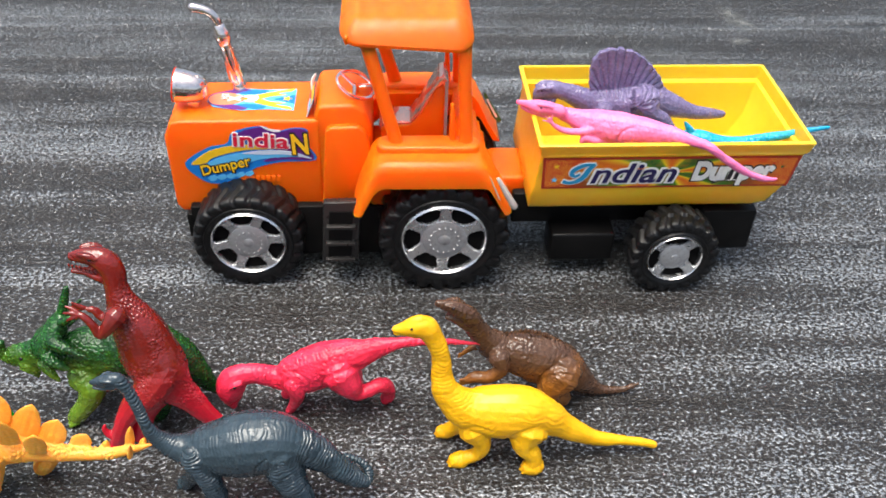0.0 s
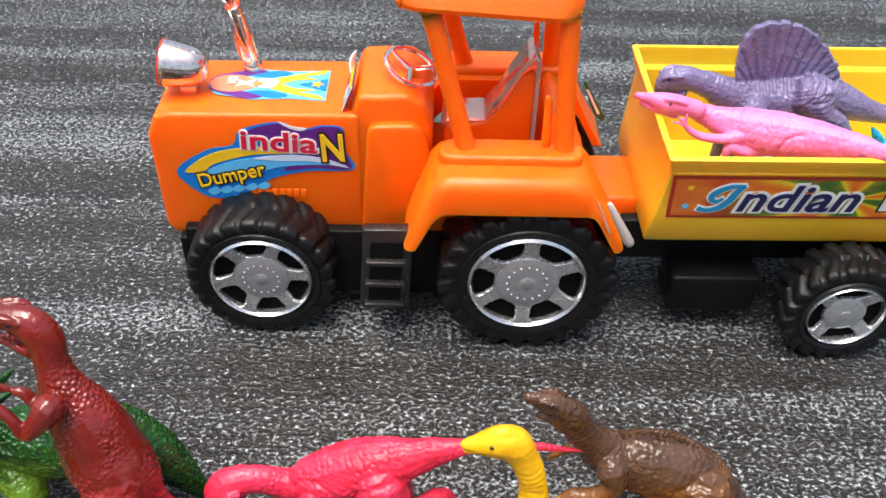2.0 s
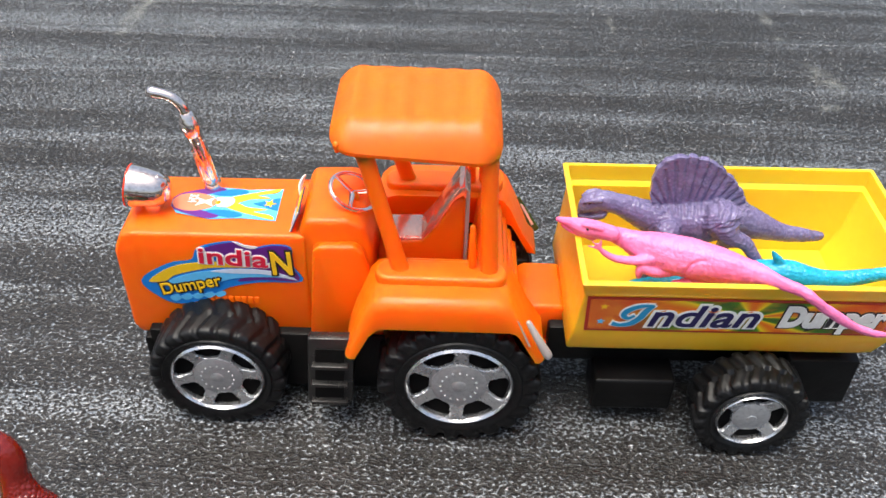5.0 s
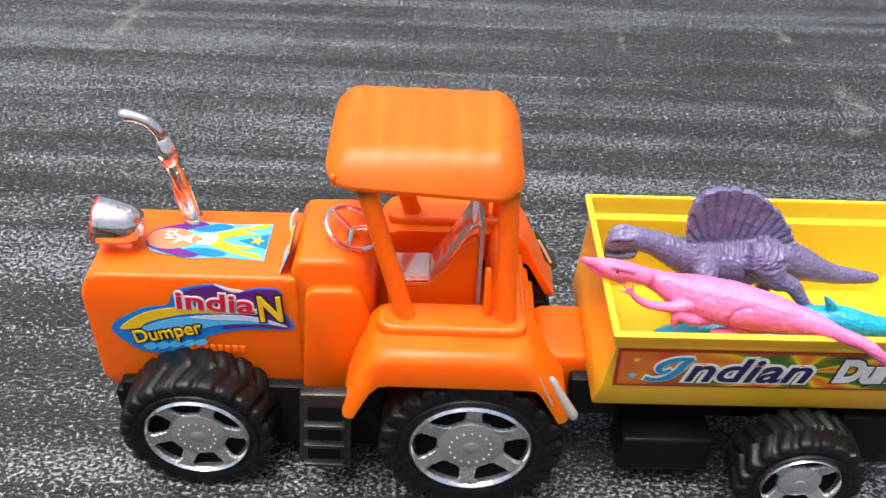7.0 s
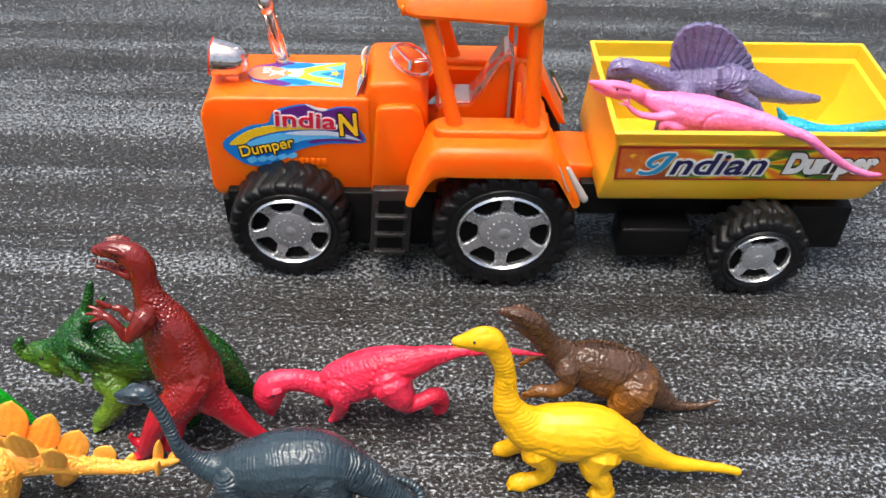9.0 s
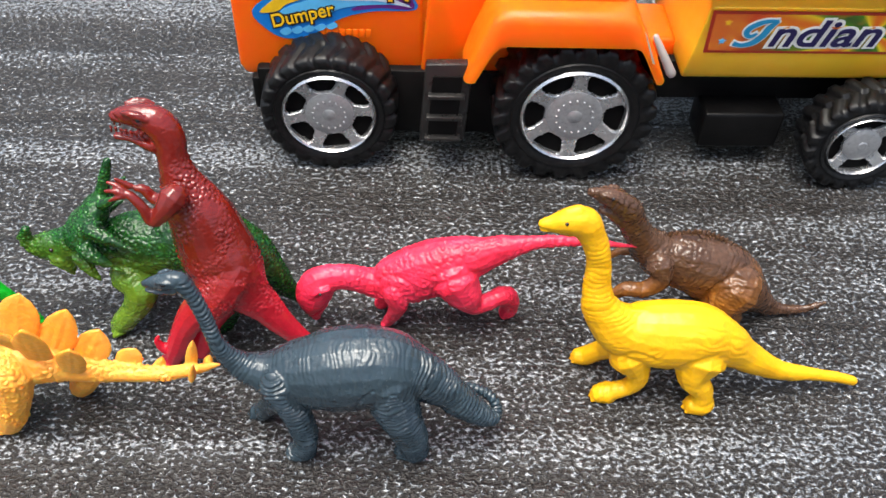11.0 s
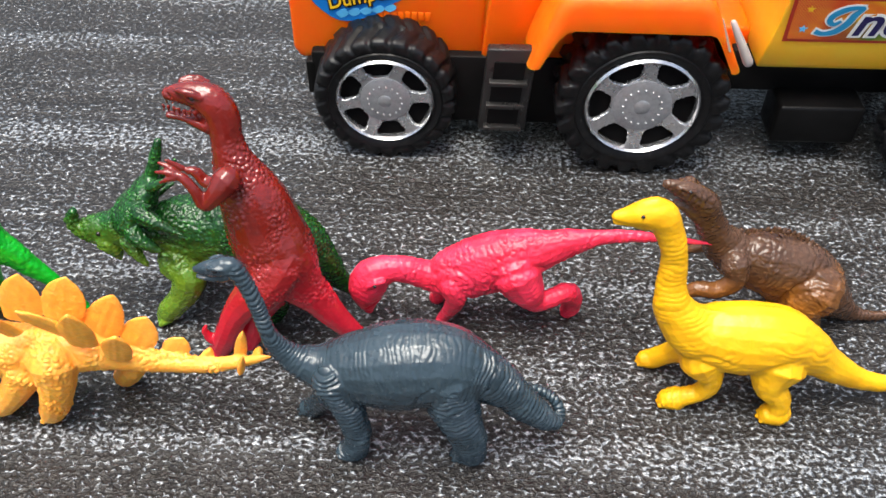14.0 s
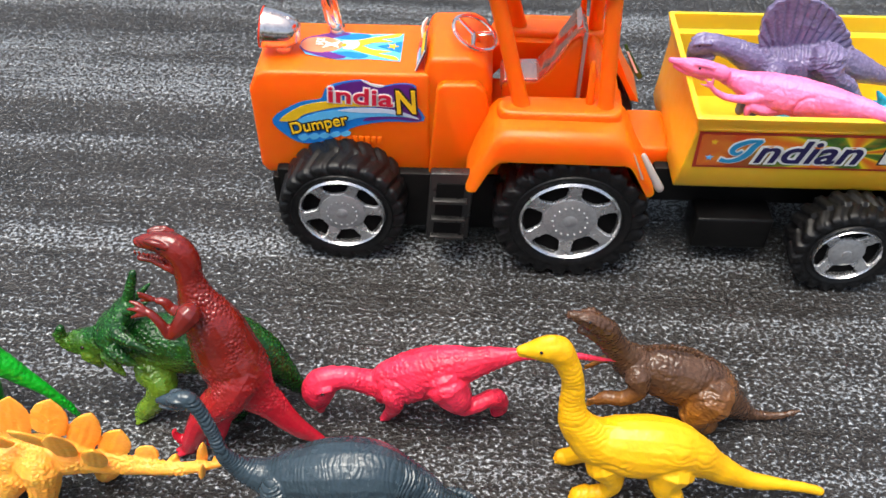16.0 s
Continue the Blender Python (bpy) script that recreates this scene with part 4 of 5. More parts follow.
pieces += [words("ndian", 0.0222, INK["white"], art, "lettering_edge", -0.0515, -0.0076, -0.0008, radians(0.5), 0.24, 0.0017, 1.16), words("ndian", 0.0222, INK["navy"], art, "lettering", -0.0515, -0.0076, -0.0012, radians(0.5), 0.24, 0.0003, 1.16)]
pieces += [words("Dumper", 0.0198, INK["black"], art, "lettering_edge", 0.0148, -0.0056, -0.0008, radians(0.5), 0.16, 0.0022, 0.77), words("Dumper", 0.0198, INK["white"], art, "lettering", 0.0148, -0.0056, -0.0012, radians(0.5), 0.16, 0.0011, 0.77)]
for x, z, r, ink in ((-0.0735, 0.006, 0.0022, "gold"), (-0.074, -0.005, 0.0023, "sky"), (0.0705, -0.006, 0.0016, "pink"), (0.073, 0.004, 0.0016, "green")):
    tips = [(x + q * math.cos(a), z + q * math.sin(a)) for k in range(10) for q, a in ((((r, r * 0.42)[k % 2]), math.pi * k / 5 + 0.3),)]
    pieces.append(part("star", flat(tips, -0.0008), INK[ink], art, "", False))
for ob in pieces:
    if ob is field:
        continue
    on_wall(ob)
    ob.matrix_parent_inverse = Matrix.Translation(-trailer.location) if ob is art else Matrix.Identity(4)
field.matrix_parent_inverse = Matrix.Identity(4)
field.matrix_basis = lean
trailer.location = (0.1442, MID + 0.0014, 0)
trailer.rotation_euler[2] = radians(0.9)

# ---- the toy dinosaurs ----
def leg(bm, points, sides=12, wide=1.0):
    """A leg whose foot stands on the ground."""
    p = [list(q) for q in points]
    p[-1][2] = p[-1][3] * 0.8
    p[-2][2] = max(p[-2][2], p[-2][3] * 0.9)
    tube(bm, p, sides, 4, wide)


def leaf(bm, base, tip, half, thick=1.9, root=5.0):
    """A back plate with a rounded point and fluted faces, its root sunk into the body."""
    b, t = Vector(base), Vector(tip)
    up = t - b
    along = Vector((1, 0, 0)) - up * (up.x / up.length_squared)
    along.normalize()
    out = along.cross(up).normalized()
    around = [(math.cos(a), math.sin(a)) for a in np.linspace(0, 2 * math.pi, 25)[:-1]]
    rows = []
    for s, w, q in ((-root / up.length, 0.95, 1.2), (0.0, 1.03, 1.1), (0.2, 1.1, 1.0), (0.4, 1.08, 0.9), (0.6, 0.95, 0.8), (0.78, 0.7, 0.7), (0.9, 0.42, 0.6), (0.98, 0.18, 0.5), (1.02, 0.06, 0.4)):
        c = b + up * s
        rows.append([bm.verts.new((c + along * w * half * x + out * thick * q * 0.6 * y * (1 + 0.12 * math.cos(11 * x))) * 0.001) for x, y in around])
    for a, c in zip(rows, rows[1:]):
        for n in range(len(around)):
            bm.faces.new((a[n - 1], a[n], c[n], c[n - 1]))
    bm.faces.new(rows[0][::-1])
    bm.faces.new(rows[-1])


def toes(bm, x, y, z, r, way=(-1, 0), spread=0.55, count=3, size=1.0):
    for k in range(count):
        a = math.atan2(way[1], way[0]) + (k - (count - 1) / 2) * spread
        tube(bm, [(x, y, z, r), (x + 1.5 * r * math.cos(a) * size, y + 1.5 * r * math.sin(a) * size, max(z * 0.6, r * 0.5), r * 0.5)], 8, 2)


def beads(bm, line, step, r, tall=0.0):
    """Small knobs along a line of (x, y, z)."""
    path, rest = smooth_line(line, 12), step
    for p, q in zip(path, path[1:]):
        rest += float(np.linalg.norm(q - p))
        if rest >= step:
            rest = 0.0
            tube(bm, [(p[0], p[1], p[2] - r, r), (p[0] + 0.3, p[1], p[2] + tall, r * 0.6)], 7, 1)


def arc(cx, cz, r, a0, a1, steps=7):
    return [(cx + r * math.cos(radians(a0 + (a1 - a0) * k / steps)), cz + r * math.sin(radians(a0 + (a1 - a0) * k / steps))) for k in range(steps + 1)]


GREY_SPINE = [(-174.2, 289, 91.5, 1.5), (-171.2, 289, 91.9, 2.8), (-166.8, 289, 92.5, 3.8), (-162.3, 289, 93.3, 3.8), (-159.5, 288, 89.5, 3.1), (-157.2, 287, 84.2, 2.8), (-154.4, 285, 75.3, 2.8), (-152.6, 283, 68, 3.1), (-150.2, 283, 60, 4), (-145.5, 283, 53.7, 5.5), (-139.1, 283, 49.5, 8), (-131.7, 283, 47.6, 11.2), (-121.4, 283, 48.3, 14.7), (-108, 283, 50.5, 17.7), (-96.8, 283, 52.6, 17.2), (-87.7, 283, 52.1, 15.5), (-79, 283, 48.3, 11.6), (-70.9, 283, 41.9, 8.8), (-63, 283, 33.2, 7.1), (-56, 283, 25.2, 5.5)]
GREY_TAIL = [(-63, 283, 33.2, 7.1), (-56, 283, 25.2, 5.5), (-50.5, 283, 19.4, 4.1), (-46.5, 285, 16.7, 2.8), (-45.8, 288, 20, 2.2), (-49, 290, 24.5, 2), (-53.7, 291, 27.2, 1.8), (-58.3, 291, 29.9, 1.6)]
GREY_FORE = [(-129.8, 277, 49.4, 8.2), (-125.8, 275, 38.6, 6.1), (-123.1, 274, 25.6, 5.3), (-122.8, 274, 15.5, 5), (-125.1, 276, 2.9, 4.4)]
GREY_HIND = [(-89.5, 279, 52, 12), (-87.2, 276, 40.9, 9.8), (-83.8, 274, 29.5, 7.7), (-80.2, 275, 17.1, 6.7), (-79.4, 277, 3.5, 5.8)]


def long_neck_grey(bm):
    tube(bm, GREY_SPINE, 18, 4, 0.9)
    tube(bm, GREY_TAIL, 12, 5)
    leg(bm, GREY_FORE)
    leg(bm, GREY_HIND)
    leg(bm, [(-133.1, 289, 24.6, 7.6), (-139.4, 293, 12.4, 5), (-144.1, 295, 3.6, 4.2)])
    leg(bm, [(-92, 289, 42, 10), (-88, 292, 28, 7), (-86, 294, 12, 5.6), (-87, 294, 4, 4.6)])
    for x, y, r in ((-125.4, 276.6, 4.9), (-80.2, 277.6, 5.8), (-144.6, 295.6, 4.4)):
        tube(bm, [(x + 1.5, y, r * 0.8, r), (x - 1.5, y, r * 0.62, r * 0.9)], 12, 2)
        toes(bm, x - 2.2, y, r * 0.5, r * 0.46, spread=0.75)
    tube(bm, [(-173.6, 288.6, 89.0, 1.3), (-169.0, 288.8, 88.4, 1.9), (-164.5, 289, 89.4, 2.4)], 10, 3, 1.2)
    for side in (-1, 1):
        tube(bm, [(-169.2, 289 + 2.5 * side, 94.6, 0.7), (-166.6, 289 + 3.0 * side, 95.0, 0.9), (-163.5, 289 + 3.0 * side, 94.2, 0.7)], 8, 2)


YELLOW_SPINE = [(-30.7, 321, 92.2, 2.6), (-26.7, 321, 92.9, 4), (-21.4, 321, 94.2, 6), (-16.1, 321, 93.3, 6.7), (-12, 320, 87.2, 5.5), (-9.1, 319, 80.2, 5), (-7.3, 318, 70.4, 5.2), (-7, 316, 61.5, 5.9), (-4.1, 314, 51.7, 7.8), (4.8, 313, 41.5, 11.3), (15.5, 313, 38, 14.7), (27.4, 313, 36.8, 16.1), (39.3, 313, 36, 15), (50.1, 313, 31.7, 11.1), (60.9, 313, 23.9, 7.9), (70.4, 313, 17.7, 6.2), (82.1, 313, 12.2, 4.6), (94.9, 313, 10.5, 3.3), (108.1, 313, 7.8, 2.6), (114.8, 313, 5.6, 2.2)]


def long_neck_yellow(bm):
    tube(bm, YELLOW_SPINE, 18, 4, 0.86)
    leg(bm, [(x, y, z, w * (1 if k == 0 else 0.86)) for k, (x, y, z, w) in enumerate([(11.3, 309, 27.6, 9.5), (15.8, 306, 19, 5.8), (14, 306, 9.7, 4.6), (8, 306, 6.3, 4.6), (4.5, 307, 3.7, 4.6)])])
    leg(bm, [(x, y, z, w * (1 if k == 0 else 0.88)) for k, (x, y, z, w) in enumerate([(40.2, 308, 26.7, 12.1), (39, 304, 19.3, 7.9), (43.9, 302, 12.5, 5.5), (44.9, 301, 3.9, 5.4)])])
    leg(bm, [(10.6, 319, 23.9, 8.1), (4.6, 324, 12.7, 4.9), (-2.3, 327, 3.2, 4.2)])
    leg(bm, [(46, 319, 24, 9), (47, 323, 14, 6), (46, 325, 4, 4.8)])
    tube(bm, [(-22.5, 321, 97.4, 3.4), (-18.5, 321, 98.6, 3.6), (-15.2, 321, 96, 3.2)], 10, 3, 0.8)
    tube(bm, [(-31, 321, 90.4, 1.6), (-26, 321, 90.6, 2.0), (-20, 321, 90.2, 3.2)], 10, 3, 1.2)
    tube(bm, [(-2, 313, 54, 3), (8, 313, 49.5, 3), (20, 313, 50.0, 2.4), (30, 313, 50.4, 2.2), (42, 313, 47.0, 2.0)], 8, 3, 0.6)
    for x, y, r in ((3.4, 306.6, 5.0), (44.0, 301.0, 5.4), (-3.4, 327, 4.4)):
        tube(bm, [(x + 1.5, y, r * 0.8, r), (x - 1.5, y, r * 0.66, r * 0.9)], 12, 2)
        toes(bm, x - 2.4, y, r * 0.5, r * 0.44, spread=0.75)


BROWN_SPINE = [(-8.2, 348, 84.7, 2.2), (-3.4, 348, 83.1, 3.5), (2.1, 348, 80.1, 5), (7.5, 349, 74.5, 6.2), (12.3, 351, 64.8, 6.1), (18.9, 354, 51.9, 7.3), (28.2, 356, 41.8, 10.8), (38.6, 356, 37.9, 14.2), (50.7, 356, 33.3, 16.4), (63.3, 356, 26.9, 15.4), (73.9, 356, 18, 11.2), (83.7, 356, 8.8, 6.5), (93.6, 356, 3.6, 3.4), (103.9, 356, 3.6, 2.2), (110.6, 356, 6.3, 1.5), (114.8, 356, 9.2, 0.7)]


def upright_brown(bm):
    tube(bm, BROWN_SPINE, 16, 4, 0.8)
    tube(bm, [(-2.9, 348, 74.7, 1.5), (1.4, 348, 73, 2.3), (8.2, 350, 66.7, 3.7)], 10, 3, 1.2)
    tube(bm, [(27.4, 347, 43, 6.5), (28.5, 344, 37.1, 4.9), (22.6, 343, 31.5, 3.9), (14.4, 343, 31.5, 3.5), (10.3, 343, 29.2, 2.8)], 10, 4)
    tube(bm, [(20.6, 362, 37.8, 2.9), (13, 364, 33.5, 2), (9, 364, 29.6, 1.4)], 8, 3)
    leg(bm, [(64.7, 348, 28.4, 12.5), (59.8, 345, 19.4, 9.1), (66.4, 346, 9.9, 5.7), (62.4, 348, 3.4, 4.7)])
    leg(bm, [(66, 364, 18, 9.6), (62, 367, 10, 5.6), (58, 367, 4, 4.4)])
    for side in (-1, 1):
        tube(bm, [(-3, 348 + 2.4 * side, 84.8, 0.9), (1.6, 348.4 + 3.4 * side, 83.8, 1.3), (6, 349 + 4.0 * side, 80.0, 1.1)], 8, 3)
    for dz in (-1.6, 0.4, 2.0):
        tube(bm, [(11, 343, 29.5, 1.8), (5.6, 342.6, 27.4 + 1.1 * dz, 0.9)], 7, 2)
    for dz in (-1.2, 1.0):
        tube(bm, [(9.6, 364, 30, 1.3), (5.4, 364, 26.6 + 1.2 * dz, 0.7)], 7, 2)
    beads(bm, [(p[0], p[1], p[2] - 2.6) for p in [(21.9, 356, 55.9, 1.1), (32.5, 356, 56.7, 1.1), (43.1, 356, 58.2, 1.1), (56.1, 356, 53.9, 1.1), (67.7, 356, 42.7, 1.1)]], 2.0, 1.1, 0.5)


RED_SPINE = [(-126, 347, 5.5, 2.2), (-126.6, 347, 12, 5.6), (-126, 347, 20.4, 8.4), *[(-125.2, 347, 6.5, 1.5), (-126.2, 347, 12.2, 4.5), (-126.3, 347, 20.4, 7.6), (-123, 347, 27.8, 8.5), (-115.7, 348, 30.7, 6.7), (-107.4, 349, 29.7, 6.4), (-98.9, 349, 27.3, 7.4), (-91.2, 349, 28.8, 11.2), (-81.6, 349, 32.2, 13.4), (-70.4, 349, 37.7, 13.8), (-60.1, 349, 42.4, 11.9), (-50.4, 349, 46.2, 8.8), (-40.6, 349, 50.4, 6), (-30, 349, 53.6, 3.7), (-16.4, 349, 55, 2.7), (-2.6, 349, 54.4, 1.8), (9.1, 349, 53, 1.1), (18.9, 349, 52.2, 0.6)][3:]]
RED_LEG = [*[(-62.2, 343, 36.9, 10.7), (-57.6, 341, 28.8, 8.1), (-53.2, 341, 21.8, 4.8), (-46.6, 344, 22.1, 3.7), (-39.5, 347, 22.7, 3.4), (-34.4, 350, 16.3, 3.2), (-33.4, 352, 7.2, 3.2), (-35.8, 353, 2, 2.6)][:3], (-46.6, 344, 21, 4.3), (-40.4, 347, 21, 4.4), (-36.6, 350, 16, 4.3), (-35.6, 352, 8, 4.2), (-37, 353, 3, 3.6)]


def runner_red(bm):
    tube(bm, RED_SPINE, 16, 4, 0.8)
    leg(bm, [(-89, 342, 28.4, 5.7), (-87.4, 341, 21.3, 4.4), (-89.7, 344, 10.9, 3.2), (-92.7, 347, 2.2, 2.6)])
    leg(bm, [(-88, 355, 24, 6), (-92, 358, 13, 4.2), (-96, 358, 4, 3.5)])
    leg(bm, RED_LEG)
    leg(bm, [(-60, 356, 30, 9), (-56, 359, 15, 5.5), (-54, 359.5, 5, 4.2), (-57, 359, 3, 3.4)])
    for side in (-1, 1):
        tube(bm, [(-127, 347 + 4.6 * side, 22.6, 1.2), (-123.6, 347 + 6.4 * side, 28.4, 1.6), (-118, 347 + 6.6 * side, 31.6, 1.4)], 8, 3)
    toes(bm, -36, 353, 2.6, 1.9)
    toes(bm, -93, 346, 2.4, 1.6)


MAROON_SPINE = [(-194, 352, 116.1, 2.9), (-190, 352, 116.5, 4.1), (-184.5, 352, 116, 5.6), (-178.7, 351, 114, 6.9), (-175.5, 350, 108, 6.9), (-174.9, 348, 100.3, 6.4), (-173.5, 346, 92.5, 7.9), (-170.7, 344, 83.1, 11.3), (-166.9, 342, 73.1, 14.2), (-164, 340, 61.6, 15.8), (-160.4, 337, 52.1, 16.4), (-155.3, 334, 42.2, 14.4), (-149.3, 332, 35.1, 9.8), (-143.8, 331, 28.8, 7.7), (-138.4, 330, 20.9, 6.2), (-132.9, 330, 13, 5), (-127.4, 331, 5.9, 3.7), (-122.2, 331, 1.5, 2)]
MAROON_THIGH = [(-156.5, 331.5, 51, 11), (-162.6, 327, 43, 9.8), *[(-158.1, 328, 53.5, 12.2), (-163.4, 326, 43.8, 10), (-171.9, 325, 34.1, 7.7), (-178.1, 323, 25.4, 5.8), (-182.9, 323, 14, 5.5), (-187.2, 324, 4, 4.9)][2:]]


def upright_maroon(bm):
    tube(bm, MAROON_SPINE, 18, 4, 0.86)
    tube(bm, [(-195.9, 352, 106.6, 1.5), (-190.5, 352, 106.3, 2.1), (-184.7, 351, 105.8, 3.4), (-179.8, 350, 105.2, 4.3)], 12, 3, 1.25)
    for side in (-1, 1):
        tube(bm, [(-190, 352 + 3.2 * side, 120.0, 0.9), (-186, 352 + 4.4 * side, 120.2, 1.5), (-181, 352 + 4.9 * side, 118.2, 1.3)], 8, 3)
        for k in range(7):
            x = -196.4 + 2.0 * k
            tube(bm, [(x, 352 + (2.2 + 0.4 * k) * side, 112.6 - 0.2 * k, 0.8), (x - 0.2, 352 + (2.2 + 0.4 * k) * side, 109.8 - 0.2 * k, 0.4)], 6, 1)
    # a ring of skin round each eye
    for side in (-1, 1):
        tube(bm, [(-184 + 2.5 * math.cos(a), 352 + 4.9 * side, 118.4 + 2.1 * math.sin(a), 0.75) for a in np.linspace(0, 2 * math.pi, 11)], 7, 2)
    tube(bm, [(-173.1, 333, 91.8, 5.8), (-176.6, 330, 88.2, 4.2), (-181.7, 329, 83.2, 2.9), (-184.2, 329, 89.9, 2.2), (-187.5, 330, 94.6, 1.9), (-189.8, 331, 95.8, 1.6)], 10, 4)
    for x, y, z in ((-196.4, 332.6, 99.6), (-197.6, 331, 96.6), (-196.6, 330, 92.4)):
        tube(bm, [(-189.0, 330.6, 95.2, 1.5), ((-189 + x) / 2, y - 0.5, (96 + z) / 2 + 0.6, 1.2), (x, y, z, 0.7)], 7, 3)
    tube(bm, [(-180.3, 345, 78.9, 3.6), (-186.1, 347, 78.3, 2.7), (-189.4, 348, 82.2, 2.2), (-192.1, 348, 82.9, 1.7)], 10, 3)
    for dz in (-2.6, 0.2, 2.4):
        tube(bm, [(-194.6, 348, 84, 1.4), (-200.0, 348, 85.4 + dz, 0.8)], 7, 2)
    leg(bm, MAROON_THIGH)
    leg(bm, [(-157.9, 338, 39.5, 10.7), (-165.4, 336, 27.2, 8.1), (-170.9, 333, 17.6, 5.9), (-173.8, 330, 9.7, 5.4), (-176.1, 328, 4.3, 4.4)])
    toes(bm, -187, 322, 3.4, 2.6, size=1.5)
    toes(bm, -183, 332, 3.2, 2.3, size=1.3)
    tube(bm, [(-186, 323, 10, 3.2), (-190.0, 322, 12.5, 2.4), (-191.6, 321.6, 17.5, 1.4), (-190.6, 321.6, 20.5, 0.8)], 9, 3)


GREEN_SPINE = [(-251.7, 356, 45.5, 2.4), (-248.7, 356, 41.6, 4.4), (-242.2, 356, 40.6, 7.1), (-233.7, 356, 41.7, 9), (-223.8, 356, 44.6, 10), (-213.2, 356, 43.4, 11.9), (-202.3, 356, 44, 14.7), (-190.4, 356, 42.9, 16.2), (-178.1, 356, 45.3, 17.1), (-166.2, 356, 44.2, 16.1), (-154.9, 356, 38, 12.4), (-147.2, 356, 27.9, 8.3), (-139.5, 356, 15.6, 5.1), (-132.4, 356, 6.5, 2.8), (-126.3, 356, 1, 1.5)]


def horned_green(bm):
    tube(bm, GREEN_SPINE, 18, 4, 0.86)
    for limb in ([(-250.7, 356, 43.2, 3.3), (-250.2, 356, 47.5, 2.4), (-248.9, 356, 50.6, 1.7)], [(-214, 360, 65.4, 3.3), (-211, 362, 74.4, 2.7), (-208.3, 364, 83.1, 2)], [(-210.5, 352, 69.6, 3), (-205.7, 351, 73.2, 2), (-203, 351, 75.1, 0.7)], [(-236.4, 352, 37.7, 5.4), (-233.6, 351, 33, 3.4), (-232.7, 351, 27.8, 1)], [(-216, 346.5, 60, 4.2), (-209, 343, 58.6, 3.0), (-198, 340, 55.2, 0.7)], [(-220, 345, 49.6, 4.4), (-214.5, 342, 47, 2.8), (-205, 340, 41, 0.7)], [(-224, 346, 44, 4), (-221, 343, 40, 2.6), (-216.5, 341.6, 34.5, 0.7)]):
        tube(bm, limb, 9, 4)
    tube(bm, [(-224, 357, 50.2, 8.3), (-216.5, 359, 61.5, 5.7), (-213.4, 360, 66, 3.7)], 14, 4, 1.7)
    for a, c in (((-219, 352, 58, 3.4), (-210, 345, 66, 0.8)), ((-216, 366, 60, 3), (-206, 371, 68, 0.8)), ((-221, 366, 50, 3.4), (-211, 374, 52, 0.8))):
        tube(bm, [a, tuple((p + q) / 2 for p, q in zip(a, c)), c], 8, 3)
    leg(bm, [(-205.2, 348, 31.4, 10.2), (-201.3, 343, 26.4, 7.8), (-205, 341, 17.5, 6.1), (-211.6, 341, 8.8, 5.5), (-215.5, 342, 3.5, 4.5)])
    leg(bm, [(-204, 364, 30, 9), (-202, 369, 16, 6), (-206, 371, 5, 4.8), (-210, 371, 3, 4)])
    leg(bm, [(-166, 349, 32, 12), (-166, 345, 15, 7), (-168, 343.6, 5.1, 5.2), (-171, 343.4, 3, 4.2)])
    leg(bm, [(-162, 364, 30, 11), (-162, 369, 13, 6.4), (-165, 369, 4, 4.8)])
    toes(bm, -214, 339, 3.4, 2.6, spread=0.7)


STEG_SPINE = [(-300.2, 296, 22.5, 5.9), (-285.4, 296, 31.4, 8.9), (-273.3, 296, 34.3, 11.5), (-262.7, 296, 33.2, 12), (-251.5, 296, 33.6, 11.5), (-240.2, 296, 34.7, 10.6), (-229.3, 296, 34.3, 8.9), (-221.1, 296, 32.3, 6.5), (-211.6, 296, 30.4, 5.2), (-201.9, 296, 29.2, 4.4), (-191.1, 296, 28.1, 3.8), (-180, 296, 28.5, 2.9), (-168.4, 296, 31.8, 2.4), (-161.5, 296, 34.4, 1.7), (-157.7, 296, 35.3, 0.7)]
STEG_HIND = [(-239.6, 291, 34.8, 10.4), (-240.5, 288, 24.3, 7.4), (-244.2, 287, 12.2, 6.2), (-248.1, 288, 3.4, 5.4)]


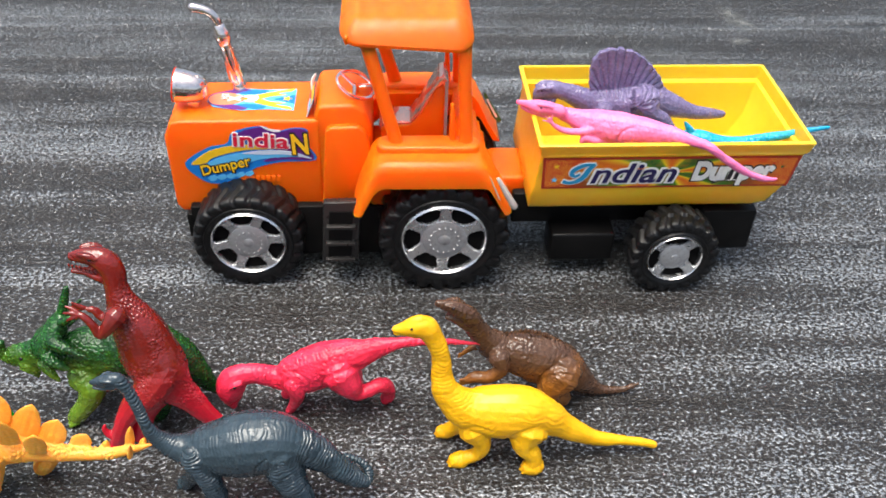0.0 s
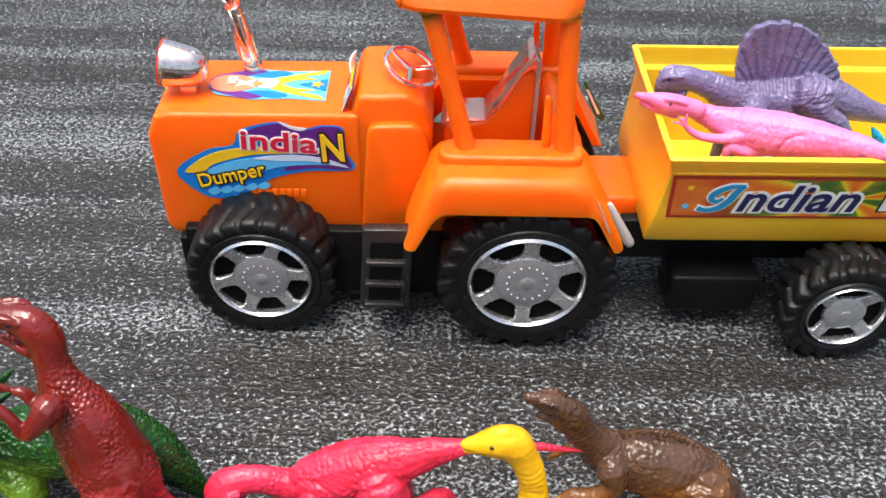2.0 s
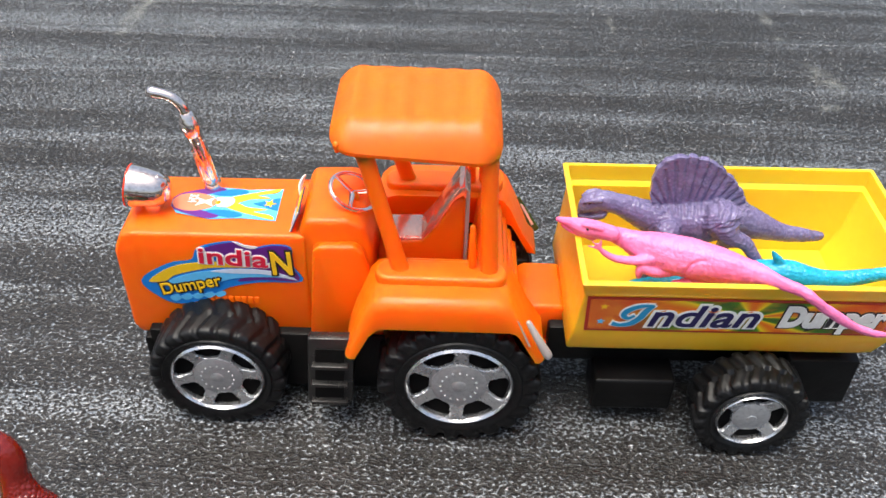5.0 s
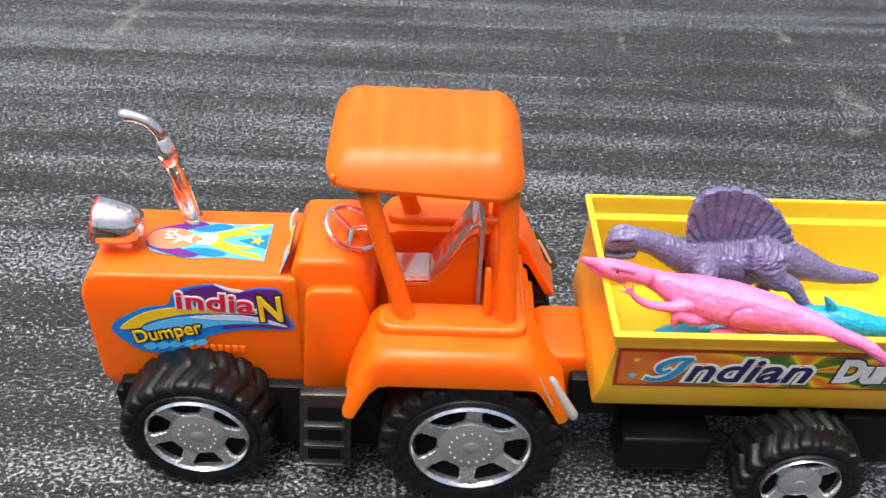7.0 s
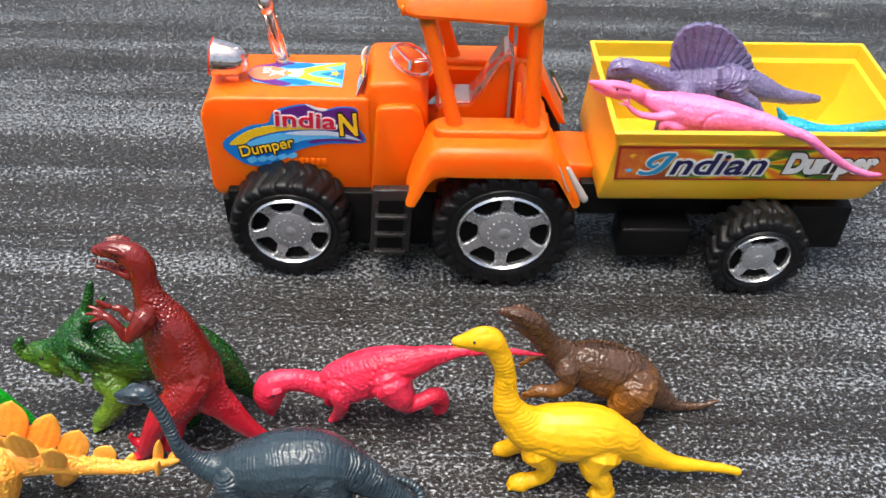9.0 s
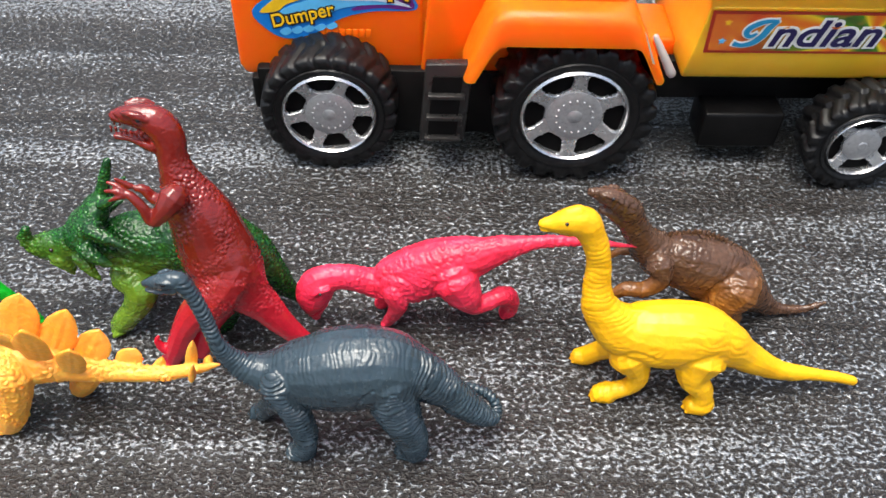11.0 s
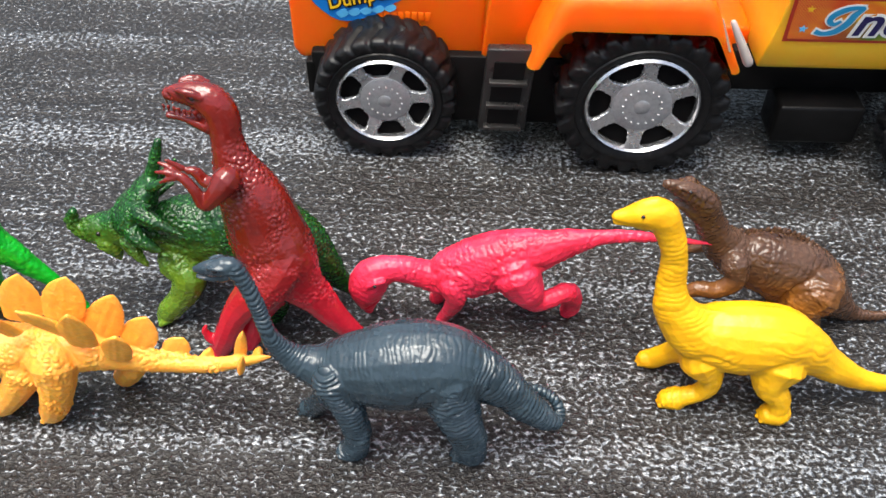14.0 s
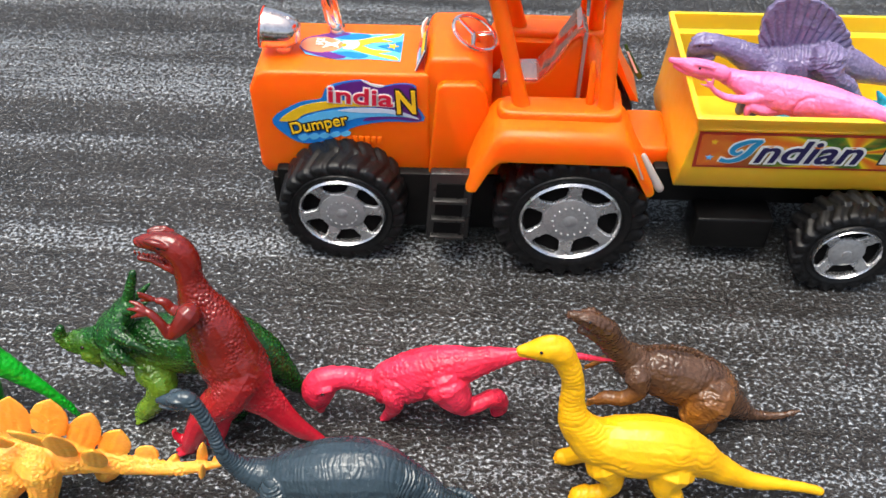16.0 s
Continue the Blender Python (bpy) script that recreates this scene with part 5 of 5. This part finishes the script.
def plated_orange(bm):
    tube(bm, STEG_SPINE, 18, 4, 0.86)
    tube(bm, [(x, y + 1, z + 0.45 * w, 0.8 * w) for x, y, z, w in STEG_SPINE[6:13]], 12, 4, 0.6)
    leg(bm, STEG_HIND)
    leg(bm, [(-253.2, 292, 27.2, 9.3), (-258.4, 289, 18, 6.2), (-266.3, 289, 7.8, 5.2), (-270.6, 290, 3.3, 4.6)])
    leg(bm, [(-216.1, 302, 18.2, 5.9), (-223.8, 307, 4.4, 5.2)])
    leg(bm, [(-262, 303, 26, 8), (-264, 305, 14, 6), (-268, 306, 5, 5)])
    toes(bm, -248, 287, 4.2, 2.8, spread=0.7)
    far = [(-248.8, 299, 53.8, 7.4), (-245.3, 301, 71.7, 0), (-232.8, 299, 54.7, 7.5), (-228.2, 301, 70.9, 0), (-221.6, 299, 43.8, 6.7), (-213.1, 301, 62.2, 0), (-209.2, 299, 37.7, 6.5), (-203.5, 301, 50.2, 0), (-195.8, 299, 32.5, 4.9), (-191.1, 300, 40, 0), (-183.8, 299, 28.3, 2.2), (-181.4, 299, 35.2, 0), (-170.7, 299, 29.1, 2.4), (-167.4, 299, 45.8, 0), (-163.5, 299, 32.1, 2), (-162, 299, 36.8, 0), (-265.7, 299, 52.8, 7.4), (-262.1, 301, 70.8, 0)]
    near = [(-232.4, 290, 55.9, 4.4), (-241.4, 286, 69.2, 0), (-224.8, 290, 50.1, 6), (-223.5, 286, 67.9, 0), (-213.7, 291, 41, 5.5), (-210.5, 288, 54.1, 0), (-251.2, 290, 54.1, 4.6), (-257.3, 286, 67.4, 0), (-168.4, 292, 32.8, 1.5), (-166.1, 290, 42.6, 0)]
    for row, thick in ((far, 2.0), (near, 2.4)):
        for base, tip in zip(row[::2], row[1::2]):
            leaf(bm, base[:3], tip[:3], base[3], thick if base[3] > 3 else 3.4, min(5.0, base[3]))


LIME_SPINE = [(-318, 336, 34, 8), (-306, 336, 44, 14), (-292, 336, 56, 15), (-282.6, 336, 59.5, 13.6), (-276.2, 336, 51.8, 8.4), (-269.3, 336, 45, 6), (-263.5, 336, 37.5, 4.6), (-257.4, 336, 30.2, 3.6), (-252.5, 336, 22.2, 2.7), (-247.7, 336, 13.3, 1.9), (-245.5, 336, 7.3, 1.2)]


def lime_body(bm):
    tube(bm, LIME_SPINE, 14, 4, 0.9)
    for x, y in ((-314, 328), (-314, 345), (-290, 328), (-290, 345)):
        leg(bm, [(x, y, 40, 7), (x - 1, y, 18, 5.5), (x - 3, y, 4, 4.8)])


PURPLE_SPINE = [(63.1, 516, 111.7, 2.7), (65.6, 516, 115.9, 5.3), (72.5, 516, 118.7, 5.9), (80.5, 516, 116.7, 6.1), (89.5, 516, 113.3, 7.3), (98.8, 516, 109.4, 9.7), (109.8, 516, 107.4, 12.1), (122, 516, 107.4, 13.6), (133.8, 516, 109.3, 12.7), (144.3, 516, 109.7, 10), (156, 516, 105.4, 8.1), (169.2, 516, 101.5, 5.5), (181.9, 516, 100, 4.1), (190.7, 516, 99.5, 2.8)]
PURPLE_SAIL = [(p[0], p[2] - 1.2) for p in [(98.1, 516, 117.7, 0), (95.9, 516, 129.7, 0), (97.1, 516, 140.5, 0), (102.3, 516, 147.6, 0), (112, 516, 149.6, 0), (123.5, 516, 147.2, 0), (134.4, 516, 139.5, 0), (143.1, 516, 129, 0), (150.9, 516, 115.6, 0)]]
PURPLE_LEG = [(133.5, 507, 115.5, 10.9), (138.6, 503, 108.2, 6.1), (146.6, 502, 104.7, 3.9), (153.6, 501, 96.4, 3), (158.1, 501, 91.5, 2.5)]


def sail_back_purple(bm):
    tube(bm, PURPLE_SPINE, 16, 4, 0.84)
    line = smooth_line(PURPLE_SAIL, 6)
    # a scalloped edge, one bay to each ray
    mid = np.array((122.0, 108.0))
    line = [mid + (p - mid) * (1 + 0.012 * math.cos(k * 2 * math.pi / 4.2)) for k, p in enumerate(line)]
    base = [(100 + 48 * k / (len(line) - 1), 105) for k in range(len(line))]
    sides = [[bm.verts.new((x * 0.001, y * 0.001, z * 0.001)) for x, z in (*line, *base[::-1])] for y in (517.9, 514.1)]
    count = len(line)
    for row in sides:
        for k in range(count - 1):
            bm.faces.new((row[k], row[k + 1], row[2 * count - 2 - k], row[2 * count - 1 - k]))
    for k in range(2 * count):
        bm.faces.new((sides[0][k - 1], sides[0][k], sides[1][k], sides[1][k - 1]))
    tube(bm, PURPLE_LEG, 10, 4)
    tube(bm, [(145, 525, 104, 9), (148, 529, 92, 5), (146, 529, 78, 3.6), (142, 529, 66, 3)], 10, 3)
    tube(bm, [(107.3, 506, 108, 6.4), (104, 503, 97, 4), (100, 503, 82, 3), (97, 503, 66.5, 2.8)], 10, 3)
    tube(bm, [(107.3, 525, 106, 6.4), (105, 528, 92, 4), (102, 528, 66.5, 2.8)], 10, 3)
    tube(bm, [(62.6, 516, 108.6, 1.8), (67, 516, 108.8, 2.6), (73, 516, 111, 3.6)], 10, 3, 1.2)
    for side in (-1, 1):
        tube(bm, [(62.6, 516 + 3 * side, 119.4, 0.9), (66.5, 516 + 4.3 * side, 121.4, 1.3), (71, 516 + 4.6 * side, 121.6, 1.1)], 8, 3)


BLUE_SPINE = [(92, 500, 72, 4.5), (104, 499, 75, 7), (120, 497, 77, 8.5), (132, 496, 79, 8.8), (140.6, 494, 81.8, 4.7), (150.3, 492, 90.7, 7.9), (160.7, 490, 95.1, 7.3), (170.1, 488, 96.7, 7), (180.1, 486, 95.7, 5.8), (194.9, 486, 95.8, 4.7), (208.7, 486, 98.9, 4), (224.6, 486, 102.5, 2.9), (238.8, 486, 105.7, 2.1), (251.1, 486, 108, 1.2)]


def low_blue(bm):
    tube(bm, BLUE_SPINE, 14, 4, 0.9)
    tube(bm, [(162.1, 489, 102.6, 2.9), (159.1, 489, 106.7, 2.1), (156.5, 489, 110, 0.9)], 8, 3, 0.6)
    for x, y in ((118, 489), (118, 505), (152, 482), (152, 499)):
        tube(bm, [(x, y, 80, 5.4), (x - 3, y, 73, 4), (x - 5, y, 66.8, 3.2)], 10, 3)


PINK_BODY = [(76, 496, 113, 4.1), (84.2, 494, 110.8, 5.9), (94.7, 490, 108.4, 9.7), (105.7, 486, 108.2, 10.9), (117.7, 482, 109, 10.6), (128.9, 476, 110.7, 9.4), (138.3, 470, 112.8, 6.7), (146.2, 464, 114.3, 4.7), (154.5, 459, 114.2, 3.3), (160.7, 455, 114.3, 3.1), (165.9, 452, 112.1, 3), (178.4, 451, 103.4, 2.8), (191.3, 450, 96.1, 2.4), (200.6, 450, 92.9, 1.9), (207.8, 450, 92.4, 1.5)]


def lying_pink(bm):
    tube(bm, PINK_BODY, 16, 4, 0.8)
    tube(bm, [(48.5, 498.6, 119, 1.4), (53.5, 496.4, 119, 2.6), (60.5, 493.4, 119, 4.6), (67.6, 492.1, 118, 4.6), (74.8, 490.9, 117, 4)], 12, 4, 0.85)
    tube(bm, [(51, 498, 115.6, 1.1), (58, 495, 114.4, 2.0), (66, 493.5, 113.6, 3.0)], 8, 3)
    tube(bm, [(60, 490.6, 122.2, 1.1), (64, 489.4, 122.4, 1.4), (69, 489, 121.0, 1.1)], 8, 3)
    tube(bm, [(95.4, 484, 107.4, 4), (86.5, 482, 106.9, 2.6), (77.1, 482, 108.1, 2.1), (70.3, 482, 112, 1.7), (66.8, 482, 117, 1)], 10, 4)
    tube(bm, [(110.9, 486, 103.5, 7.1), (99, 482, 100.8, 3.7), (90.3, 481, 103.3, 2.6), (89.9, 481, 98.4, 1.7)], 10, 4)
    tube(bm, [(127.8, 482, 101.8, 7.1), (117, 480, 95.5, 4.1), (108.7, 480, 93.3, 2.9)], 10, 4)
    for dx, dz in ((-3.0, 2.6), (1.2, 3.4), (-4.4, -0.4)):
        tube(bm, [(68.5, 482, 114, 1.3), (66.8 + dx, 481.6, 116.4 + dz, 0.6)], 7, 2)


SAIL = [([(118 + 0.5 * (x - 120), 116), (x, z)], 0.8, 1.1) for x, z in [(122 + 30 * math.cos(radians(a)), 114 + 36 * math.sin(radians(a))) for a in range(14, 178, 12)]]

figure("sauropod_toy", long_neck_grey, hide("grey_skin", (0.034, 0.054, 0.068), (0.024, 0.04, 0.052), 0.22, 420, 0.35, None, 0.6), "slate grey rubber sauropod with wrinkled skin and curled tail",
       ((-167.0, 287.3, 94.0, 0.9),), 0.00042, 3, (([(-177, 89.9), (-170, 89.9), (-163.5, 91.0)], 0.5, 0.9), (arc(-101, 50, 15.5, 205, 335), 0.7, 0.6), (arc(-88, 46, 12.5, 120, 215), 0.8, 0.7)), 0.25,
       ((GREY_SPINE[4:11], 2.0, 0.95), (GREY_SPINE[10:16], 2.1, 0.26), (GREY_SPINE[15:], 2.1, 1.25), (GREY_TAIL, 2.0, 1.1), (GREY_FORE, 2.0, 1.45), (GREY_HIND, 2.0, 1.55)))
figure("sauropod_toy", long_neck_yellow, hide("yellow_skin", (0.86, 0.45, 0.004), (0.82, 0.4, 0.003), 0.42, 420, 0.1), "bright yellow rubber sauropod with raised neck",
       ((-23.0, 313.2, 96.4, 0.8),), 0.0005, 3, (([(-34, 91.0), (-27, 91.2), (-21, 92.0)], 0.5, 0.6), (arc(42, 24, 13, 80, 190), 1.2, 0.7), (arc(13, 28, 10, 60, 170), 1.1, 0.5)), 0.45,
       ((YELLOW_SPINE[4:9], 2.4, 0.3), ([(11.3, 309, 27.6, 9.5), (15.8, 306, 19, 5.8), (14, 306, 9.7, 4.6), (8, 306, 6.3, 4.6), (4.5, 307, 3.7, 4.6)], 2.8, 0.3), ([(40.2, 308, 26.7, 12.1), (39, 304, 19.3, 7.9), (43.9, 302, 12.5, 5.5), (44.9, 301, 3.9, 5.4)], 2.8, 0.3)))
figure("bipedal_dinosaur_toy", upright_brown, hide("brown_skin", (0.1, 0.052, 0.03), (0.07, 0.034, 0.019), 0.17, 480, 0.6, (0.026, 0.04, (0.3, 0.11, 0.015), 0.07), 0.5), "dark brown rubber dinosaur with an ochre belly",
       ((0.0, 342.0, 84.2, 0.9),), 0.00045, 3, (([(-10, 79.6), (-3, 78.4), (4, 73.6)], 0.7, 1.2), (arc(64, 26, 13, 60, 200), 0.8, 0.9), (arc(64, 26, 10.5, 70, 180), 0.6, 0.6)), 0.5,
       ((BROWN_SPINE, 3.0, 0.35), ([(64.7, 348, 28.4, 12.5), (59.8, 345, 19.4, 9.1), (66.4, 346, 9.9, 5.7), (62.4, 348, 3.4, 4.7)], 2.6, 0.5)), (2.6, 0.42, (BROWN_SPINE,)))
figure("running_dinosaur_toy", runner_red, hide("red_skin", (0.88, 0.036, 0.095), (0.76, 0.02, 0.055), 0.36, 460, 0.5), "crimson rubber dinosaur with lowered head and straight tail",
       ((-121.6, 338, 29.6, 0.9),), 0.00045, 3, (([(-126.5, 9), (-122.5, 13), (-117, 20)], 0.6, 0.8), (arc(-60, 32, 12.5, 50, 190), 1.0, 0.8), (arc(-88, 30, 9, 10, 160), 1.0, 0.6)), 0.55,
       ((RED_SPINE, 3.4, 0.35), (RED_LEG, 2.8, 0.22)), (2.6, 0.5, (RED_SPINE[6:12],)))
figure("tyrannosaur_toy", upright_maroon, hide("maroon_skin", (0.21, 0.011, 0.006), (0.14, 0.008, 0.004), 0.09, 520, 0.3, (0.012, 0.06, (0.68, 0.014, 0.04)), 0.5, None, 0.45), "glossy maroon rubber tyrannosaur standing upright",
       ((-184.0, 346.3, 118.4, 1.1),), 0.00045, 3, (([(-200, 109.4), (-192, 108.8), (-182, 108.4)], 0.8, 1.4), (arc(-160, 43, 14, 60, 170), 1.4, 0.5), ([(-194.5, 118), (-193, 116.6)], 0.5, 0.6)), 0.1,
       (), (2.0, 0.75, (MAROON_SPINE[6:13],)))
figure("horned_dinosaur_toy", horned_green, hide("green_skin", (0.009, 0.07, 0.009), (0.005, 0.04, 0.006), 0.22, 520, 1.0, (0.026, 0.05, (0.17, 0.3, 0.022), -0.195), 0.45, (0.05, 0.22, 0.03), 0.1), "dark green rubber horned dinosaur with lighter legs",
       ((-238, 348.9, 44.0, 1.1),), 0.00045, 3, (([(-254, 38.5), (-246, 37.0), (-236, 38.0)], 0.6, 0.9), (arc(-205, 34, 11, 60, 200), 0.9, 0.8)), 0.5, (), (2.2, 0.6, (GREEN_SPINE,)))
figure("plated_dinosaur_toy", plated_orange, hide("amber_skin", (0.95, 0.44, 0.065), (0.94, 0.4, 0.05), 0.42, 520, 0.3, glow=0.7), "amber rubber stegosaur with pale back plates", (), 0.00045, 2, ((arc(-240, 33, 11.5, 20, 170), 0.9, 0.6),), 0.3, (), (2.3, 0.9, (STEG_SPINE[:12], STEG_HIND[:3])))
figure("dinosaur_toy", lime_body, hide("lime_skin", (0.01, 0.52, 0.03), (0.008, 0.42, 0.02), 0.3, 300, 0.9), "bright lime green rubber dinosaur with a long tail", (), 0.0006, 2, (), 0.3, (), (2.4, 0.7, (LIME_SPINE,)))
figure("sail_backed_dinosaur_toy", sail_back_purple, hide("purple_skin", (0.2, 0.168, 0.31), (0.15, 0.122, 0.24), 0.2, 480, 0.7, None, 0.5), "dusky purple rubber dinosaur with a ribbed sail, in the trailer",
       ((65.6, 509.3, 119.6, 0.8),), 0.00045, 2, (*SAIL, ([(60, 110.4), (67, 110.6), (74, 112.8)], 0.6, 0.9), (arc(136, 110, 10.5, 40, 200), 0.8, 0.9)), 0.4,
       ((PURPLE_SPINE, 2.6, 0.35), (PURPLE_LEG, 2.6, 0.5)), (2.6, 0.3, (PURPLE_SPINE[:10],)))
figure("dinosaur_toy", low_blue, hide("turquoise_skin", (0.01, 0.40, 0.64), (0.008, 0.33, 0.55), 0.33, 480, 0.8), "turquoise rubber dinosaur lying in the trailer", (), 0.0006, 3, (), 0.4, (), (2.2, 0.2, (BLUE_SPINE,)))
figure("raptor_toy", lying_pink, hide("pink_skin", (0.92, 0.22, 0.46), (0.85, 0.17, 0.38), 0.42, 460, 0.4), "pink rubber raptor lying across the trailer rim",
       ((62.0, 488, 120.4, 0.7),), 0.0005, 3, ((arc(120, 106, 9, 100, 260), 0.8, 0.8),), 0.6, ((PINK_BODY[2:7], 3.8, 0.3),), (3.6, 0.15, (PINK_BODY[2:7],)))
